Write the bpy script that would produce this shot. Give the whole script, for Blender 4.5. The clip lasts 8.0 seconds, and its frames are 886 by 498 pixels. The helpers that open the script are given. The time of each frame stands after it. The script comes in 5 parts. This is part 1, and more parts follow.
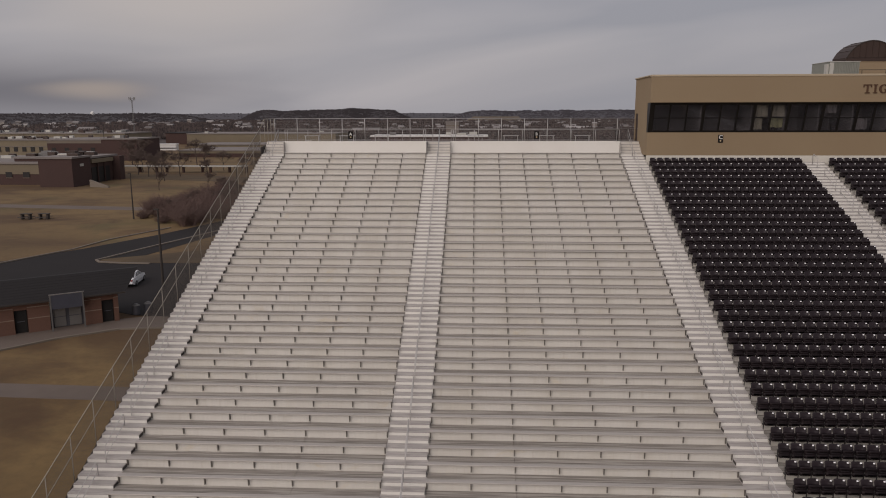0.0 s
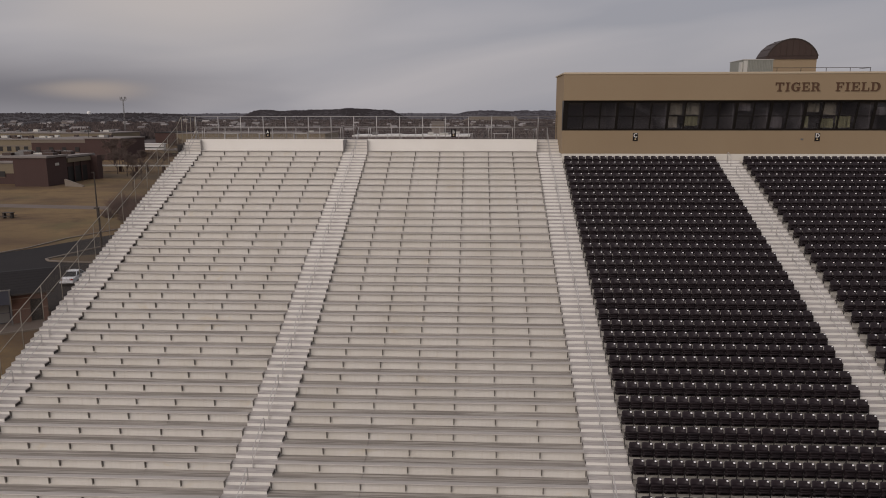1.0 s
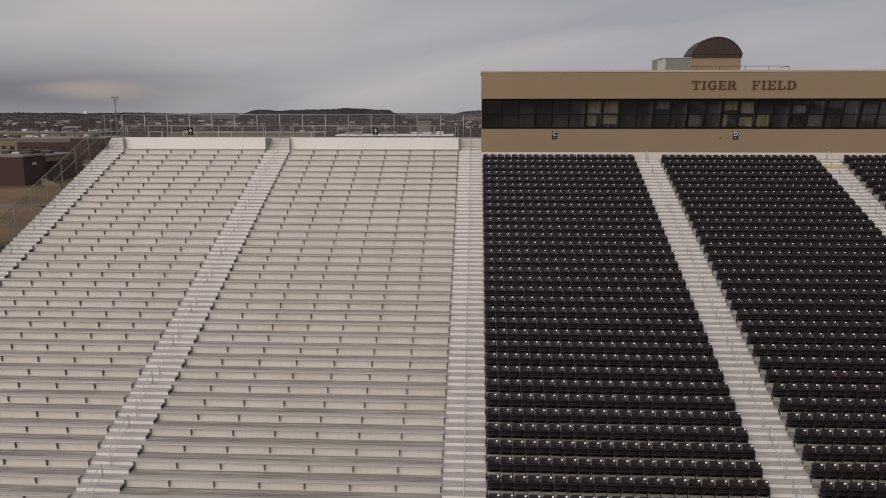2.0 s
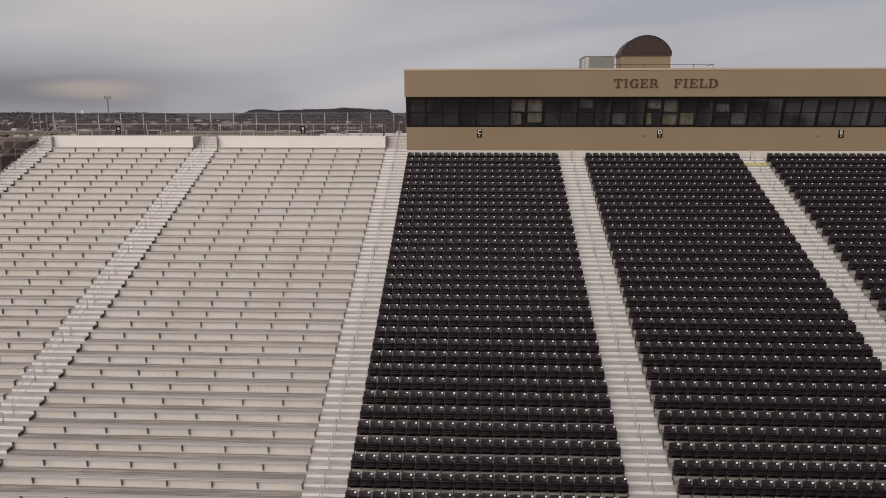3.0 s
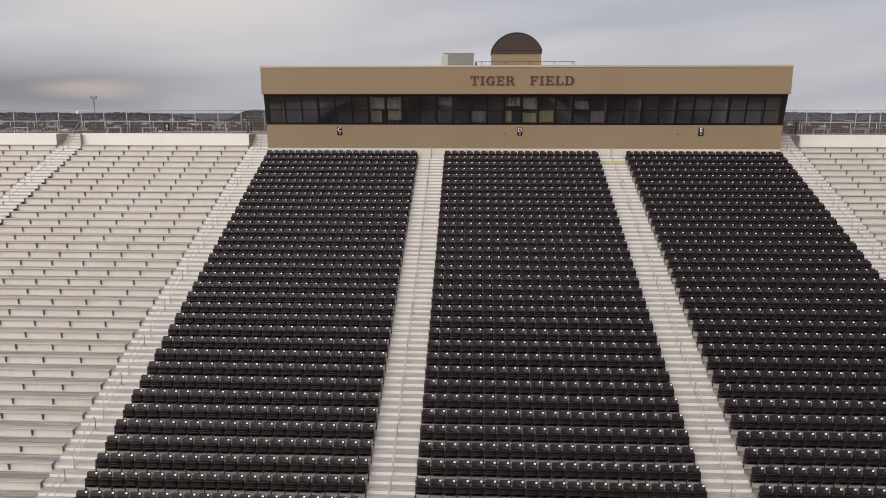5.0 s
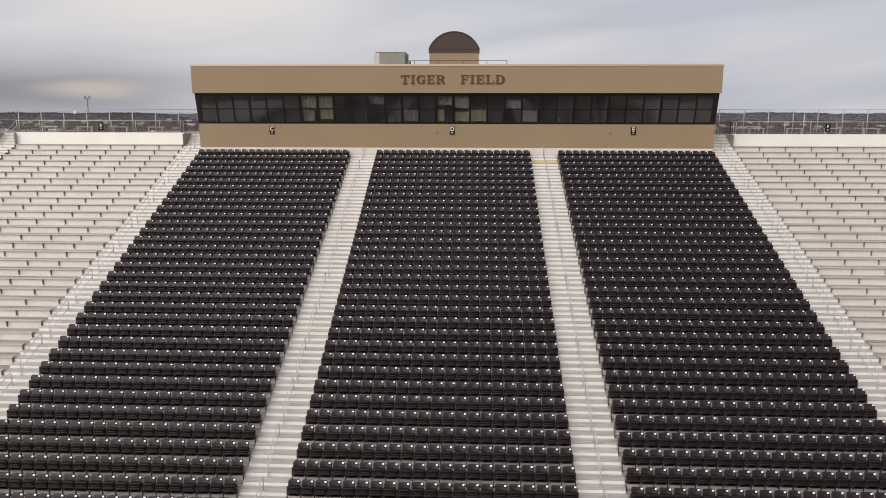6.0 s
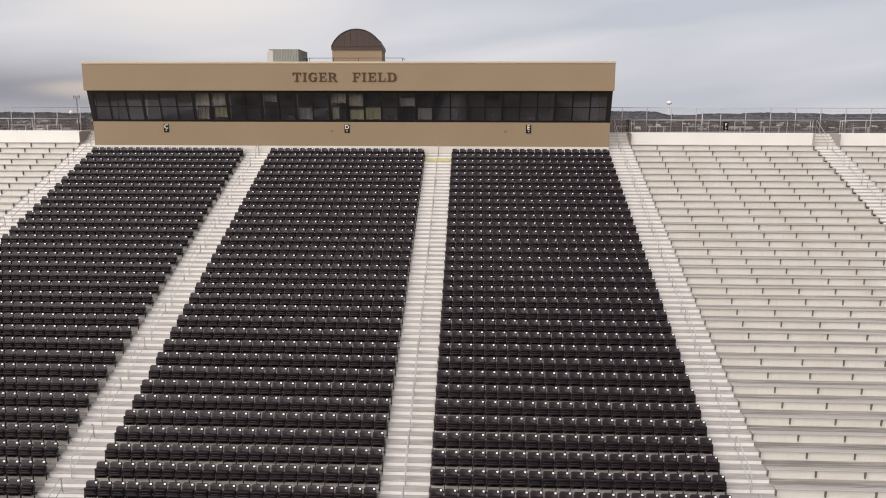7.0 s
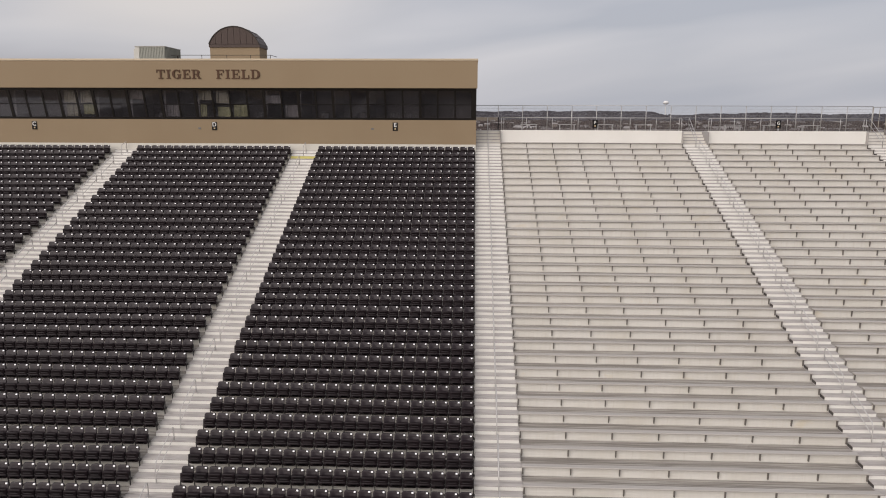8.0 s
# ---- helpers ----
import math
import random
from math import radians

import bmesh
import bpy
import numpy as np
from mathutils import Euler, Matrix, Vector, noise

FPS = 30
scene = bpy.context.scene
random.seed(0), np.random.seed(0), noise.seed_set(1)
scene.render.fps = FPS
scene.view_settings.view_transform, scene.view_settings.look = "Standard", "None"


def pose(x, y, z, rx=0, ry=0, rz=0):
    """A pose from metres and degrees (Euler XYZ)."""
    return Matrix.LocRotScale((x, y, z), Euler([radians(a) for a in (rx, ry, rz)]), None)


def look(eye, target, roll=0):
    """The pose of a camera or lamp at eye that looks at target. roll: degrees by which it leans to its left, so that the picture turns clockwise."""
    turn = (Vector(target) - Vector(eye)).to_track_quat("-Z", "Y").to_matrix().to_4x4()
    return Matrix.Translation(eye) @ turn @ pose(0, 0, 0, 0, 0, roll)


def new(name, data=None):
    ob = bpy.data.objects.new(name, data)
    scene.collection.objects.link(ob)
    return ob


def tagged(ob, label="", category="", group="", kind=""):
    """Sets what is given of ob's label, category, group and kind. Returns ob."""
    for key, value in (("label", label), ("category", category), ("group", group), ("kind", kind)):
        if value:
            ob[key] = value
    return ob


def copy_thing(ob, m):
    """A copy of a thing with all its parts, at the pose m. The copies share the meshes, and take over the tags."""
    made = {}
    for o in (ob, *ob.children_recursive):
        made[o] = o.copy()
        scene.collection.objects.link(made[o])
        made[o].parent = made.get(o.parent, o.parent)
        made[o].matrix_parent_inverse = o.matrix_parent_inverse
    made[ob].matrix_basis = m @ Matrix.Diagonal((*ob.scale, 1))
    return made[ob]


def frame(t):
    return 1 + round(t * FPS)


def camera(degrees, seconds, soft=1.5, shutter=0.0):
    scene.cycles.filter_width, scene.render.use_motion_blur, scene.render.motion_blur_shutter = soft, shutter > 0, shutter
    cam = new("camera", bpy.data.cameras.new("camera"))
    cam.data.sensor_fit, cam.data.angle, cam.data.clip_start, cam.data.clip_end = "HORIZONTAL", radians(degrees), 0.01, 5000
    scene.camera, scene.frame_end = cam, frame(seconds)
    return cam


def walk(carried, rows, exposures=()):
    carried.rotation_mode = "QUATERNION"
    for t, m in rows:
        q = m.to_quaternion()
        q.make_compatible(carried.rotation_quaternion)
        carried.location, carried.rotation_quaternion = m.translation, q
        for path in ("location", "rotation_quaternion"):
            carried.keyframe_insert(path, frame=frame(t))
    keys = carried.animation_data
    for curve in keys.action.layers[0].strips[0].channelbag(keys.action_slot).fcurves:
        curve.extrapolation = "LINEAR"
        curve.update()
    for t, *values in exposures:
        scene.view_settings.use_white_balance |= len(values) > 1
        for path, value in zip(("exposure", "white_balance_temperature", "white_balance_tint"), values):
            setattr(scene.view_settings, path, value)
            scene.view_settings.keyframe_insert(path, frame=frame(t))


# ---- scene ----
# x runs along the grandstand, y away from the field, z up from the lawn.
cam = camera(63.0, 8.0, soft=1.0)
ROWS = [
    (0.0, -30.983, -55.426, 18.549, 2.587, -10.523, -0.114),
    (0.5, -27.858, -55.200, 18.462, 2.566, -10.521, -0.093),
    (1.0, -24.745, -54.930, 18.375, 2.542, -10.510, -0.055),
    (1.5, -21.775, -54.770, 18.309, 2.515, -10.505, -0.030),
    (3.0, -13.448, -54.430, 18.130, 2.480, -10.525, -0.005),
    (3.5, -10.855, -54.270, 18.075, 2.470, -10.525, 0.000),
    (4.0, -8.340, -54.090, 18.005, 2.451, -10.510, 0.022),
    (4.5, -5.839, -53.870, 17.952, 2.436, -10.489, 0.042),
    (5.8, 0.470, -53.330, 17.855, 2.423, -10.468, 0.080),
    (6.0, 1.411, -53.245, 17.840, 2.420, -10.464, 0.086),
    (6.4, 3.290, -53.050, 17.800, 2.404, -10.452, 0.120),
    (6.5, 4.110, -52.990, 17.785, 2.398, -10.450, 0.125),
    (6.6, 5.060, -52.900, 17.768, 2.391, -10.450, 0.127),
    (7.0, 8.780, -52.560, 17.700, 2.361, -10.451, 0.133),
    (7.5, 13.442, -52.260, 17.610, 2.330, -10.452, 0.152),
    (8.0, 18.051, -52.070, 17.560, 2.318, -10.464, 0.185),
]
walk(cam, [(t, pose(x, y, z, 90 + pitch, -roll, yaw)) for t, x, y, z, yaw, pitch, roll in ROWS],
     exposures=[(0.0, -0.69, 6700, 18.5), (1.5, -0.58, 6670, 18), (3.0, -0.38, 6620, 17), (4.5, -0.14, 6570, 16), (6.0, 0.10, 6530, 15), (6.5, 0.21, 6520, 15), (7.0, 0.20, 6520, 15), (8.0, -0.05, 6520, 15)])

# ---- light: a closed winter cloud cover, brighter to the west behind the camera ----
world = bpy.data.worlds.new("overcast_sky")
scene.world = world
world.use_nodes = True
wn, wl = world.node_tree.nodes, world.node_tree.links
wn.clear()
SUN_AZ, SUN_EL = radians(216), radians(30)  # clockwise from +y
sky = wn.new("ShaderNodeTexSky")
sky.sky_type, sky.sun_disc = "NISHITA", False
sky.sun_elevation, sky.sun_rotation = SUN_EL, SUN_AZ
sky.air_density, sky.dust_density = 1.0, 4.0
wco = wn.new("ShaderNodeTexCoord")
wsep = wn.new("ShaderNodeSeparateXYZ")
wl.new(wco.outputs["Generated"], wsep.inputs["Vector"])


def along(vector):
    """How far a direction of the sky leans towards a vector."""
    d = wn.new("ShaderNodeVectorMath")
    d.operation = "DOT_PRODUCT"
    d.inputs[1].default_value = vector
    wl.new(wco.outputs["Generated"], d.inputs[0])
    return d.outputs["Value"]


def sky_mix(below, factor, colour):
    m = wn.new("ShaderNodeMix")
    m.data_type = "RGBA"
    wl.new(factor, m.inputs["Factor"])
    wl.new(below, m.inputs[6])
    m.inputs[7].default_value = (*colour, 1)
    return m.outputs[2]


def cloud_lobe(x, z, rx, rz, amount, warp):
    """A soft-edged cloud mass about one direction over the far side of the stand."""
    at = wn.new("ShaderNodeCombineXYZ")
    for sock, axis, c, r in (("X", "X", x, rx), ("Y", "Z", z, rz)):
        m = wn.new("ShaderNodeMath")
        m.operation = "MULTIPLY_ADD"
        m.inputs[1].default_value, m.inputs[2].default_value = 1 / r, -c / r
        wl.new(wsep.outputs[axis], m.inputs[0])
        wl.new(m.outputs[0], at.inputs[sock])
    add = wn.new("ShaderNodeVectorMath")
    add.operation = "MULTIPLY_ADD"
    wl.new(cloud.outputs["Color"], add.inputs[0])
    add.inputs[1].default_value, add.inputs[2].default_value = (warp, warp, 0), (-warp / 2, -warp / 2, 0)
    off = wn.new("ShaderNodeVectorMath")
    wl.new(at.outputs[0], off.inputs[0])
    wl.new(add.outputs[0], off.inputs[1])
    ln = wn.new("ShaderNodeVectorMath")
    ln.operation = "LENGTH"
    wl.new(off.outputs[0], ln.inputs[0])
    r = wn.new("ShaderNodeMapRange")
    r.interpolation_type = "SMOOTHERSTEP"
    r.inputs["From Min"].default_value, r.inputs["From Max"].default_value = 1.0, 0.0
    r.inputs["To Min"].default_value, r.inputs["To Max"].default_value = 0.0, amount
    wl.new(ln.outputs["Value"], r.inputs["Value"])
    return r.outputs["Result"]


# long streaks that climb to the east
wcomb = wn.new("ShaderNodeCombineXYZ")
for sock, vec in (("X", (1.5, 0.5, 0.4)), ("Y", (-1.15, 0.2, 8.5)), ("Z", (0.2, 0.9, 0.3))):
    wl.new(along(vec), wcomb.inputs[sock])
cloud = wn.new("ShaderNodeTexNoise")
cloud.inputs["Scale"].default_value, cloud.inputs["Detail"].default_value = 1.7, 3.5
cloud.inputs["Roughness"].default_value, cloud.inputs["Distortion"].default_value = 0.40, 0.4
wl.new(wcomb.outputs[0], cloud.inputs["Vector"])
cramp = wn.new("ShaderNodeValToRGB")
cramp.color_ramp.elements[0].position, cramp.color_ramp.elements[0].color = 0.30, (0.565, 0.60, 0.65, 1)
cramp.color_ramp.elements[1].position, cramp.color_ramp.elements[1].color = 0.70, (0.785, 0.793, 0.808, 1)
wl.new(cloud.outputs["Fac"], cramp.inputs["Fac"])
sky_out = sky_mix(cramp.outputs["Color"], cloud_lobe(-0.36, 0.17, 0.38, 0.14, 0.85, 0.35), (0.90, 0.865, 0.80))
sky_out = sky_mix(sky_out, cloud_lobe(-0.52, 0.030, 0.40, 0.075, 0.95, 0.6), (0.305, 0.315, 0.35))
sky_out = sky_mix(sky_out, cloud_lobe(-0.453, 0.030, 0.085, 0.022, 0.75, 0.8), (0.69, 0.62, 0.54))
sky_gain = wn.new("ShaderNodeMix")
sky_gain.data_type, sky_gain.blend_type = "RGBA", "MIX"
sky_gain.inputs["Factor"].default_value = 0.12
wl.new(sky_out, sky_gain.inputs[6])
sky_dim = wn.new("ShaderNodeMix")
sky_dim.data_type, sky_dim.blend_type = "RGBA", "MULTIPLY"
sky_dim.inputs["Factor"].default_value = 1.0
sky_dim.inputs[7].default_value = (0.1, 0.1, 0.1, 1)
wl.new(sky.outputs["Color"], sky_dim.inputs[6])
wl.new(sky_dim.outputs[2], sky_gain.inputs[7])
wbg = wn.new("ShaderNodeBackground")
wbg.inputs["Strength"].default_value = 0.88
wl.new(sky_gain.outputs[2], wbg.inputs["Color"])
wout = wn.new("ShaderNodeOutputWorld")
wl.new(wbg.outputs["Background"], wout.inputs["Surface"])

sun = new("sun", bpy.data.lights.new("sun", "SUN"))
sun.data.energy, sun.data.angle, sun.data.color = 2.6, radians(75), (1.0, 0.955, 0.89)
sun_dir = Vector((math.sin(SUN_AZ) * math.cos(SUN_EL), math.cos(SUN_AZ) * math.cos(SUN_EL), math.sin(SUN_EL)))
sun.matrix_world = look(tuple(sun_dir * 300), (0, 0, 0))


# ---- materials ----
def material(name, colour, rough=0.6, metal=0.0, grain=0.0, grain_scale=40.0, stain=0.0, stain_scale=1.2, bump=0.0,
             dark=None, vary=0.0, stretch=(1, 1, 1), spec=0.5, island=0.0):
    """Base colour with fine grain, large stains, a little bump, and a shift from object to object."""
    m = bpy.data.materials.new(name)
    m.use_nodes = True
    n, l = m.node_tree.nodes, m.node_tree.links
    b = n["Principled BSDF"]
    b.inputs["Roughness"].default_value, b.inputs["Metallic"].default_value = rough, metal
    b.inputs["Specular IOR Level"].default_value = spec
    co = n.new("ShaderNodeTexCoord")
    geo = n.new("ShaderNodeNewGeometry")
    mp = n.new("ShaderNodeMapping")
    mp.inputs["Scale"].default_value = stretch
    l.new(geo.outputs["Position"], mp.inputs["Vector"])
    base = n.new("ShaderNodeRGB")
    base.outputs[0].default_value = (*colour, 1)
    out = base.outputs[0]

    def noise_of(scale, detail=3.0):
        t = n.new("ShaderNodeTexNoise")
        t.inputs["Scale"].default_value, t.inputs["Detail"].default_value = scale, detail
        l.new(mp.outputs["Vector"], t.inputs["Vector"])
        return t

    def blend(fac, amount, lo, hi, second):
        nonlocal out
        r = n.new("ShaderNodeMapRange")
        r.inputs["From Min"].default_value, r.inputs["From Max"].default_value = lo, hi
        r.inputs["To Max"].default_value = amount
        l.new(fac, r.inputs["Value"])
        x = n.new("ShaderNodeMix")
        x.data_type = "RGBA"
        l.new(r.outputs["Result"], x.inputs["Factor"])
        l.new(out, x.inputs[6])
        x.inputs[7].default_value = (*second, 1)
        out = x.outputs[2]

    dk = dark or tuple(c * 0.55 for c in colour)
    if stain:
        t = noise_of(stain_scale, 5.0)
        blend(t.outputs["Fac"], stain, 0.42, 0.72, dk)
    if grain:
        t = noise_of(grain_scale)
        blend(t.outputs["Fac"], grain, 0.35, 0.7, tuple(c * 0.7 for c in colour))
    if vary:
        info = n.new("ShaderNodeObjectInfo")
        blend(info.outputs["Random"], vary, 0.0, 1.0, dk)
    if island:
        blend(geo.outputs["Random Per Island"], island, 0.0, 1.0, dk)
    l.new(out, b.inputs["Base Color"])
    if bump:
        t = noise_of(grain_scale * 1.5)
        bp = n.new("ShaderNodeBump")
        bp.inputs["Strength"].default_value, bp.inputs["Distance"].default_value = bump, 0.02
        l.new(t.outputs["Fac"], bp.inputs["Height"])
        l.new(bp.outputs["Normal"], b.inputs["Normal"])
    return m


def layer(m, stretch, lo, hi, amount, colour, detail=6.0, warp=0.6):
    """Lay one more noise-shaped colour over a material."""
    n, l = m.node_tree.nodes, m.node_tree.links
    base = n["Principled BSDF"].inputs["Base Color"]
    geo, mp, t, r, x = (n.new("ShaderNode" + k) for k in ("NewGeometry", "Mapping", "TexNoise", "MapRange", "Mix"))
    mp.inputs["Scale"].default_value = stretch
    t.inputs["Scale"].default_value, t.inputs["Detail"].default_value, t.inputs["Roughness"].default_value = 1.0, detail, 0.62
    t.inputs["Distortion"].default_value = warp
    r.inputs["From Min"].default_value, r.inputs["From Max"].default_value, r.inputs["To Max"].default_value = lo, hi, amount
    x.data_type = "RGBA"
    x.inputs[7].default_value = (*colour, 1)
    l.new(geo.outputs["Position"], mp.inputs["Vector"])
    l.new(mp.outputs["Vector"], t.inputs["Vector"])
    l.new(t.outputs["Fac"], r.inputs["Value"])
    l.new(r.outputs["Result"], x.inputs["Factor"])
    l.new(base.links[0].from_socket, x.inputs[6])
    l.new(x.outputs[2], base)
    return m


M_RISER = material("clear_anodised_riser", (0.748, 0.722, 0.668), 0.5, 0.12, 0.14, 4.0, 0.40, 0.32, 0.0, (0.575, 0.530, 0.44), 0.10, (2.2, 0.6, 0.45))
M_SEAT = material("bench_aluminium", (0.51, 0.475, 0.438), 0.48, 0.22, 0.35, 8.0, 0.30, 0.7, 0.0, (0.38, 0.35, 0.318), 0.16, (0.16, 2, 2))
M_TREAD = material("ribbed_mill_aluminium", (0.425, 0.390, 0.350), 0.58, 0.15, 0.6, 4.2, 0.60, 0.9, 0.05, (0.20, 0.178, 0.156), 0.18, (0.10, 3.0, 3.0), island=0.5)
M_STEP = material("step_aluminium", (0.60, 0.562, 0.535), 0.55, 0.25, 0.5, 9.0, 0.35, 1.2, 0.05, None, 0.16, (0.35, 1.9, 1.9), island=0.35)
layer(M_TREAD, (0.14, 7.0, 7.0), 0.45, 0.56, 0.70, (0.20, 0.180, 0.158), 2.0, 0.0)
layer(M_TREAD, (0.35, 18.0, 18.0), 0.50, 0.60, 0.45, (0.62, 0.59, 0.54), 1.0, 0.0)
layer(M_SEAT, (0.12, 11.0, 11.0), 0.50, 0.62, 0.35, (0.36, 0.335, 0.305), 2.0, 0.0)
layer(M_STEP, (0.8, 9.0, 9.0), 0.46, 0.62, 0.45, (0.27, 0.25, 0.235), 2.0, 0.0)
layer(M_RISER, (5.0, 0.5, 0.25), 0.60, 0.70, 0.25, (0.58, 0.53, 0.45), 3.0, 0.0)
layer(M_RISER, (0.5, 0.5, 0.9), 0.62, 0.74, 0.40, (0.66, 0.56, 0.38), 5.0, 0.8)
M_PANEL = material("white_panel", (0.80, 0.782, 0.730), 0.5, 0.1, 0.05, 6.0, 0.16, 0.5, 0.0, (0.6, 0.565, 0.5))
M_BRACKET = material("dark_galvanised_bracket", (0.185, 0.168, 0.15), 0.6, 0.3, 0.2, 30.0, vary=0.3)
M_CAP = material("dark_plank_end_cap", (0.065, 0.058, 0.054), 0.5, 0.0, 0.1, 30.0)
M_GALV = material("galvanised_pipe", (0.46, 0.45, 0.44), 0.42, 0.55, 0.2, 18.0, 0.2, 2.0)
M_GUARD = material("dull_guard_pipe", (0.33, 0.30, 0.25), 0.55, 0.3, 0.25, 12.0, 0.3, 1.0)
M_RAIL = material("weathered_handrail_pipe", (0.54, 0.52, 0.50), 0.45, 0.25, 0.2, 18.0, 0.2, 2.0)
M_WIRE = material("galvanised_wire", (0.30, 0.29, 0.28), 0.5, 0.5)
# Dark brown, so the mesh deepens the strip seen through the end guards.
M_DARKWIRE = material("dark_brown_guard_wire", (0.12, 0.098, 0.078), 0.7, 0.2, 0.3, 8.0)
M_CHAIR = material("charcoal_plastic", (0.0155, 0.0100, 0.0124), 0.33, 0.0, 0.25, 22.0, 0.45, 2.5, 0.03, (0.026, 0.0175, 0.0212), 0.5, spec=0.30)
# Same plastic as the backs, darkened: shade on the folded seats is painted in.
M_CHAIR_SEAT = material("charcoal_plastic_shaded_seat", (0.0100, 0.0070, 0.0084), 0.50, 0.0, 0.25, 22.0, 0.3, 2.5, 0.03, (0.020, 0.0112, 0.0130), 0.4, spec=0.22)
M_CHAIR_LEG = material("grey_painted_iron", (0.035, 0.031, 0.031), 0.4, 0.3, 0.2, 20.0)
M_TAG = material("white_number_plate", (0.90, 0.90, 0.90), 0.2, 0.0, spec=0.8)
M_STUCCO = material("tan_stucco", (0.282, 0.210, 0.129), 0.85, 0.0, 0.10, 30.0, 0.25, 0.35, 0.25, (0.24, 0.165, 0.095), stretch=(1, 1, 0.6))
M_COPING = material("pale_metal_coping", (0.50, 0.41, 0.29), 0.5, 0.2, 0.05, 8.0)
M_BRONZE = material("bronze_window_frame", (0.022, 0.019, 0.017), 0.4, 0.5, 0.1, 20.0)
M_ROOFBROWN = material("brown_standing_seam", (0.050, 0.0295, 0.0225), 0.5, 0.2, 0.12, 6.0, 0.2, 0.8)
M_LETTER = material("dark_brown_letter", (0.092, 0.050, 0.031), 0.7, 0.0, 0.1, 15.0, spec=0.2)
M_BAND = material("pale_concrete_band", (0.66, 0.63, 0.56), 0.7, 0.0, 0.12, 9.0, 0.2, 0.8)
M_ROOF = material("grey_membrane_roof", (0.42, 0.41, 0.39), 0.8, 0.0, 0.15, 2.0, 0.3, 0.3)
M_ROOM = material("room_paint", (0.34, 0.32, 0.325), 0.8, 0.0, 0.1, 3.0)
M_ROOMPALE = material("pale_blind", (0.50, 0.47, 0.37), 0.8, 0.0, 0.1, 3.0)
M_ROOMGREEN = material("yellow_green_room_wall", (0.52, 0.52, 0.30), 0.8, 0.0, 0.1, 3.0)
M_ROOMDARK = material("dark_room_furnishing", (0.09, 0.083, 0.085), 0.6, 0.0, 0.1, 3.0)
M_AC = material("grey_green_unit_housing", (0.265, 0.27, 0.235), 0.5, 0.3, 0.1, 12.0, 0.2, 1.5)
M_ACPALE = material("pale_unit_housing", (0.48, 0.47, 0.43), 0.5, 0.2, 0.1, 12.0)
M_SIGN = material("black_sign_plate", (0.008, 0.007, 0.007), 0.7, spec=0.2)
M_SIGNWHITE = material("white_sign_letter", (0.68, 0.67, 0.64), 0.5)
M_SIGNTAN = material("tan_sign_mark", (0.55, 0.42, 0.26), 0.5)
M_YELLOW = material("faded_yellow_edge", (0.62, 0.56, 0.18), 0.6, 0.0, 0.2, 20.0)
M_LAWN = material("dormant_lawn", (0.205, 0.130, 0.052), 0.95, 0.0, 0.55, 0.55, 0.9, 0.022, 0.0, (0.085, 0.050, 0.022), stretch=(1, 1.7, 1))
# umber drifts, olive patches that stay green longer, darker wear, fine mottling
layer(M_LAWN, (0.036, 0.05, 0.04), 0.46, 0.60, 0.80, (0.078, 0.040, 0.017))
layer(M_LAWN, (0.05, 0.05, 0.05), 0.55, 0.66, 0.75, (0.110, 0.086, 0.031))
layer(M_LAWN, (0.11, 0.16, 0.13), 0.52, 0.70, 0.70, (0.075, 0.038, 0.017))
layer(M_LAWN, (1.7, 1.7, 1.7), 0.45, 0.75, 0.5, (0.10, 0.070, 0.032))
M_THINLAWN = material("thin_worn_grass", (0.105, 0.070, 0.034), 0.95, 0.0, 0.5, 0.6, 0.8, 0.12, 0.0, (0.045, 0.029, 0.016))
M_ROAD = material("asphalt", (0.0170, 0.0140, 0.0140), 0.88, 0.0, 0.3, 0.8, 0.45, 0.10, spec=0.3)
M_KERB = material("concrete_kerb", (0.18, 0.15, 0.12), 0.85, 0.0, 0.2, 2.0)
M_PAVE = material("worn_concrete_walk", (0.15, 0.117, 0.096), 0.85, 0.0, 0.2, 1.0, 0.35, 0.2)
M_BRICK = material("red_brown_brick", (0.155, 0.080, 0.056), 0.9, 0.0, 0.25, 6.0, 0.3, 0.3, 0.2, None, 0.25)
M_BRICKDARK = material("dark_brown_brick", (0.066, 0.036, 0.031), 0.9, 0.0, 0.2, 2.0, 0.25, 0.15)
M_TANWALL = material("tan_wall", (0.20, 0.165, 0.112), 0.9, 0.0, 0.15, 2.0, 0.3, 0.1)
M_PALEROOF = material("pale_gravel_roof", (0.225, 0.20, 0.185), 0.9, 0.0, 0.25, 0.8, 0.35, 0.08)
M_DARKROOF = material("dark_shingle_roof", (0.013, 0.011, 0.0115), 0.85, 0.0, 0.3, 3.0, 0.2, 0.4, 0.2)
M_GREYDOOR = material("grey_steel_gate", (0.095, 0.095, 0.108), 0.55, 0.3, 0.1, 6.0)
M_GATEHEAD = material("blue_grey_sheet", (0.075, 0.078, 0.100), 0.5, 0.2, 0.15, 6.0, 0.3, 0.8)
M_PALEDOOR = material("pale_grey_gate_infill", (0.20, 0.188, 0.175), 0.6, 0.1, 0.1, 6.0)
M_DARK = material("dark_opening", (0.012, 0.010, 0.009), 0.7)
M_TRIM = material("pale_brick_band", (0.25, 0.175, 0.13), 0.8, 0.0, 0.1, 6.0)
M_WHITE = material("white_paint", (0.72, 0.71, 0.69), 0.6, 0.0, 0.1, 2.0)
M_CARPAINT = material("white_car_paint", (0.72, 0.73, 0.74), 0.22, 0.0)
M_CARGLASS = material("car_glass", (0.012, 0.013, 0.015), 0.06)
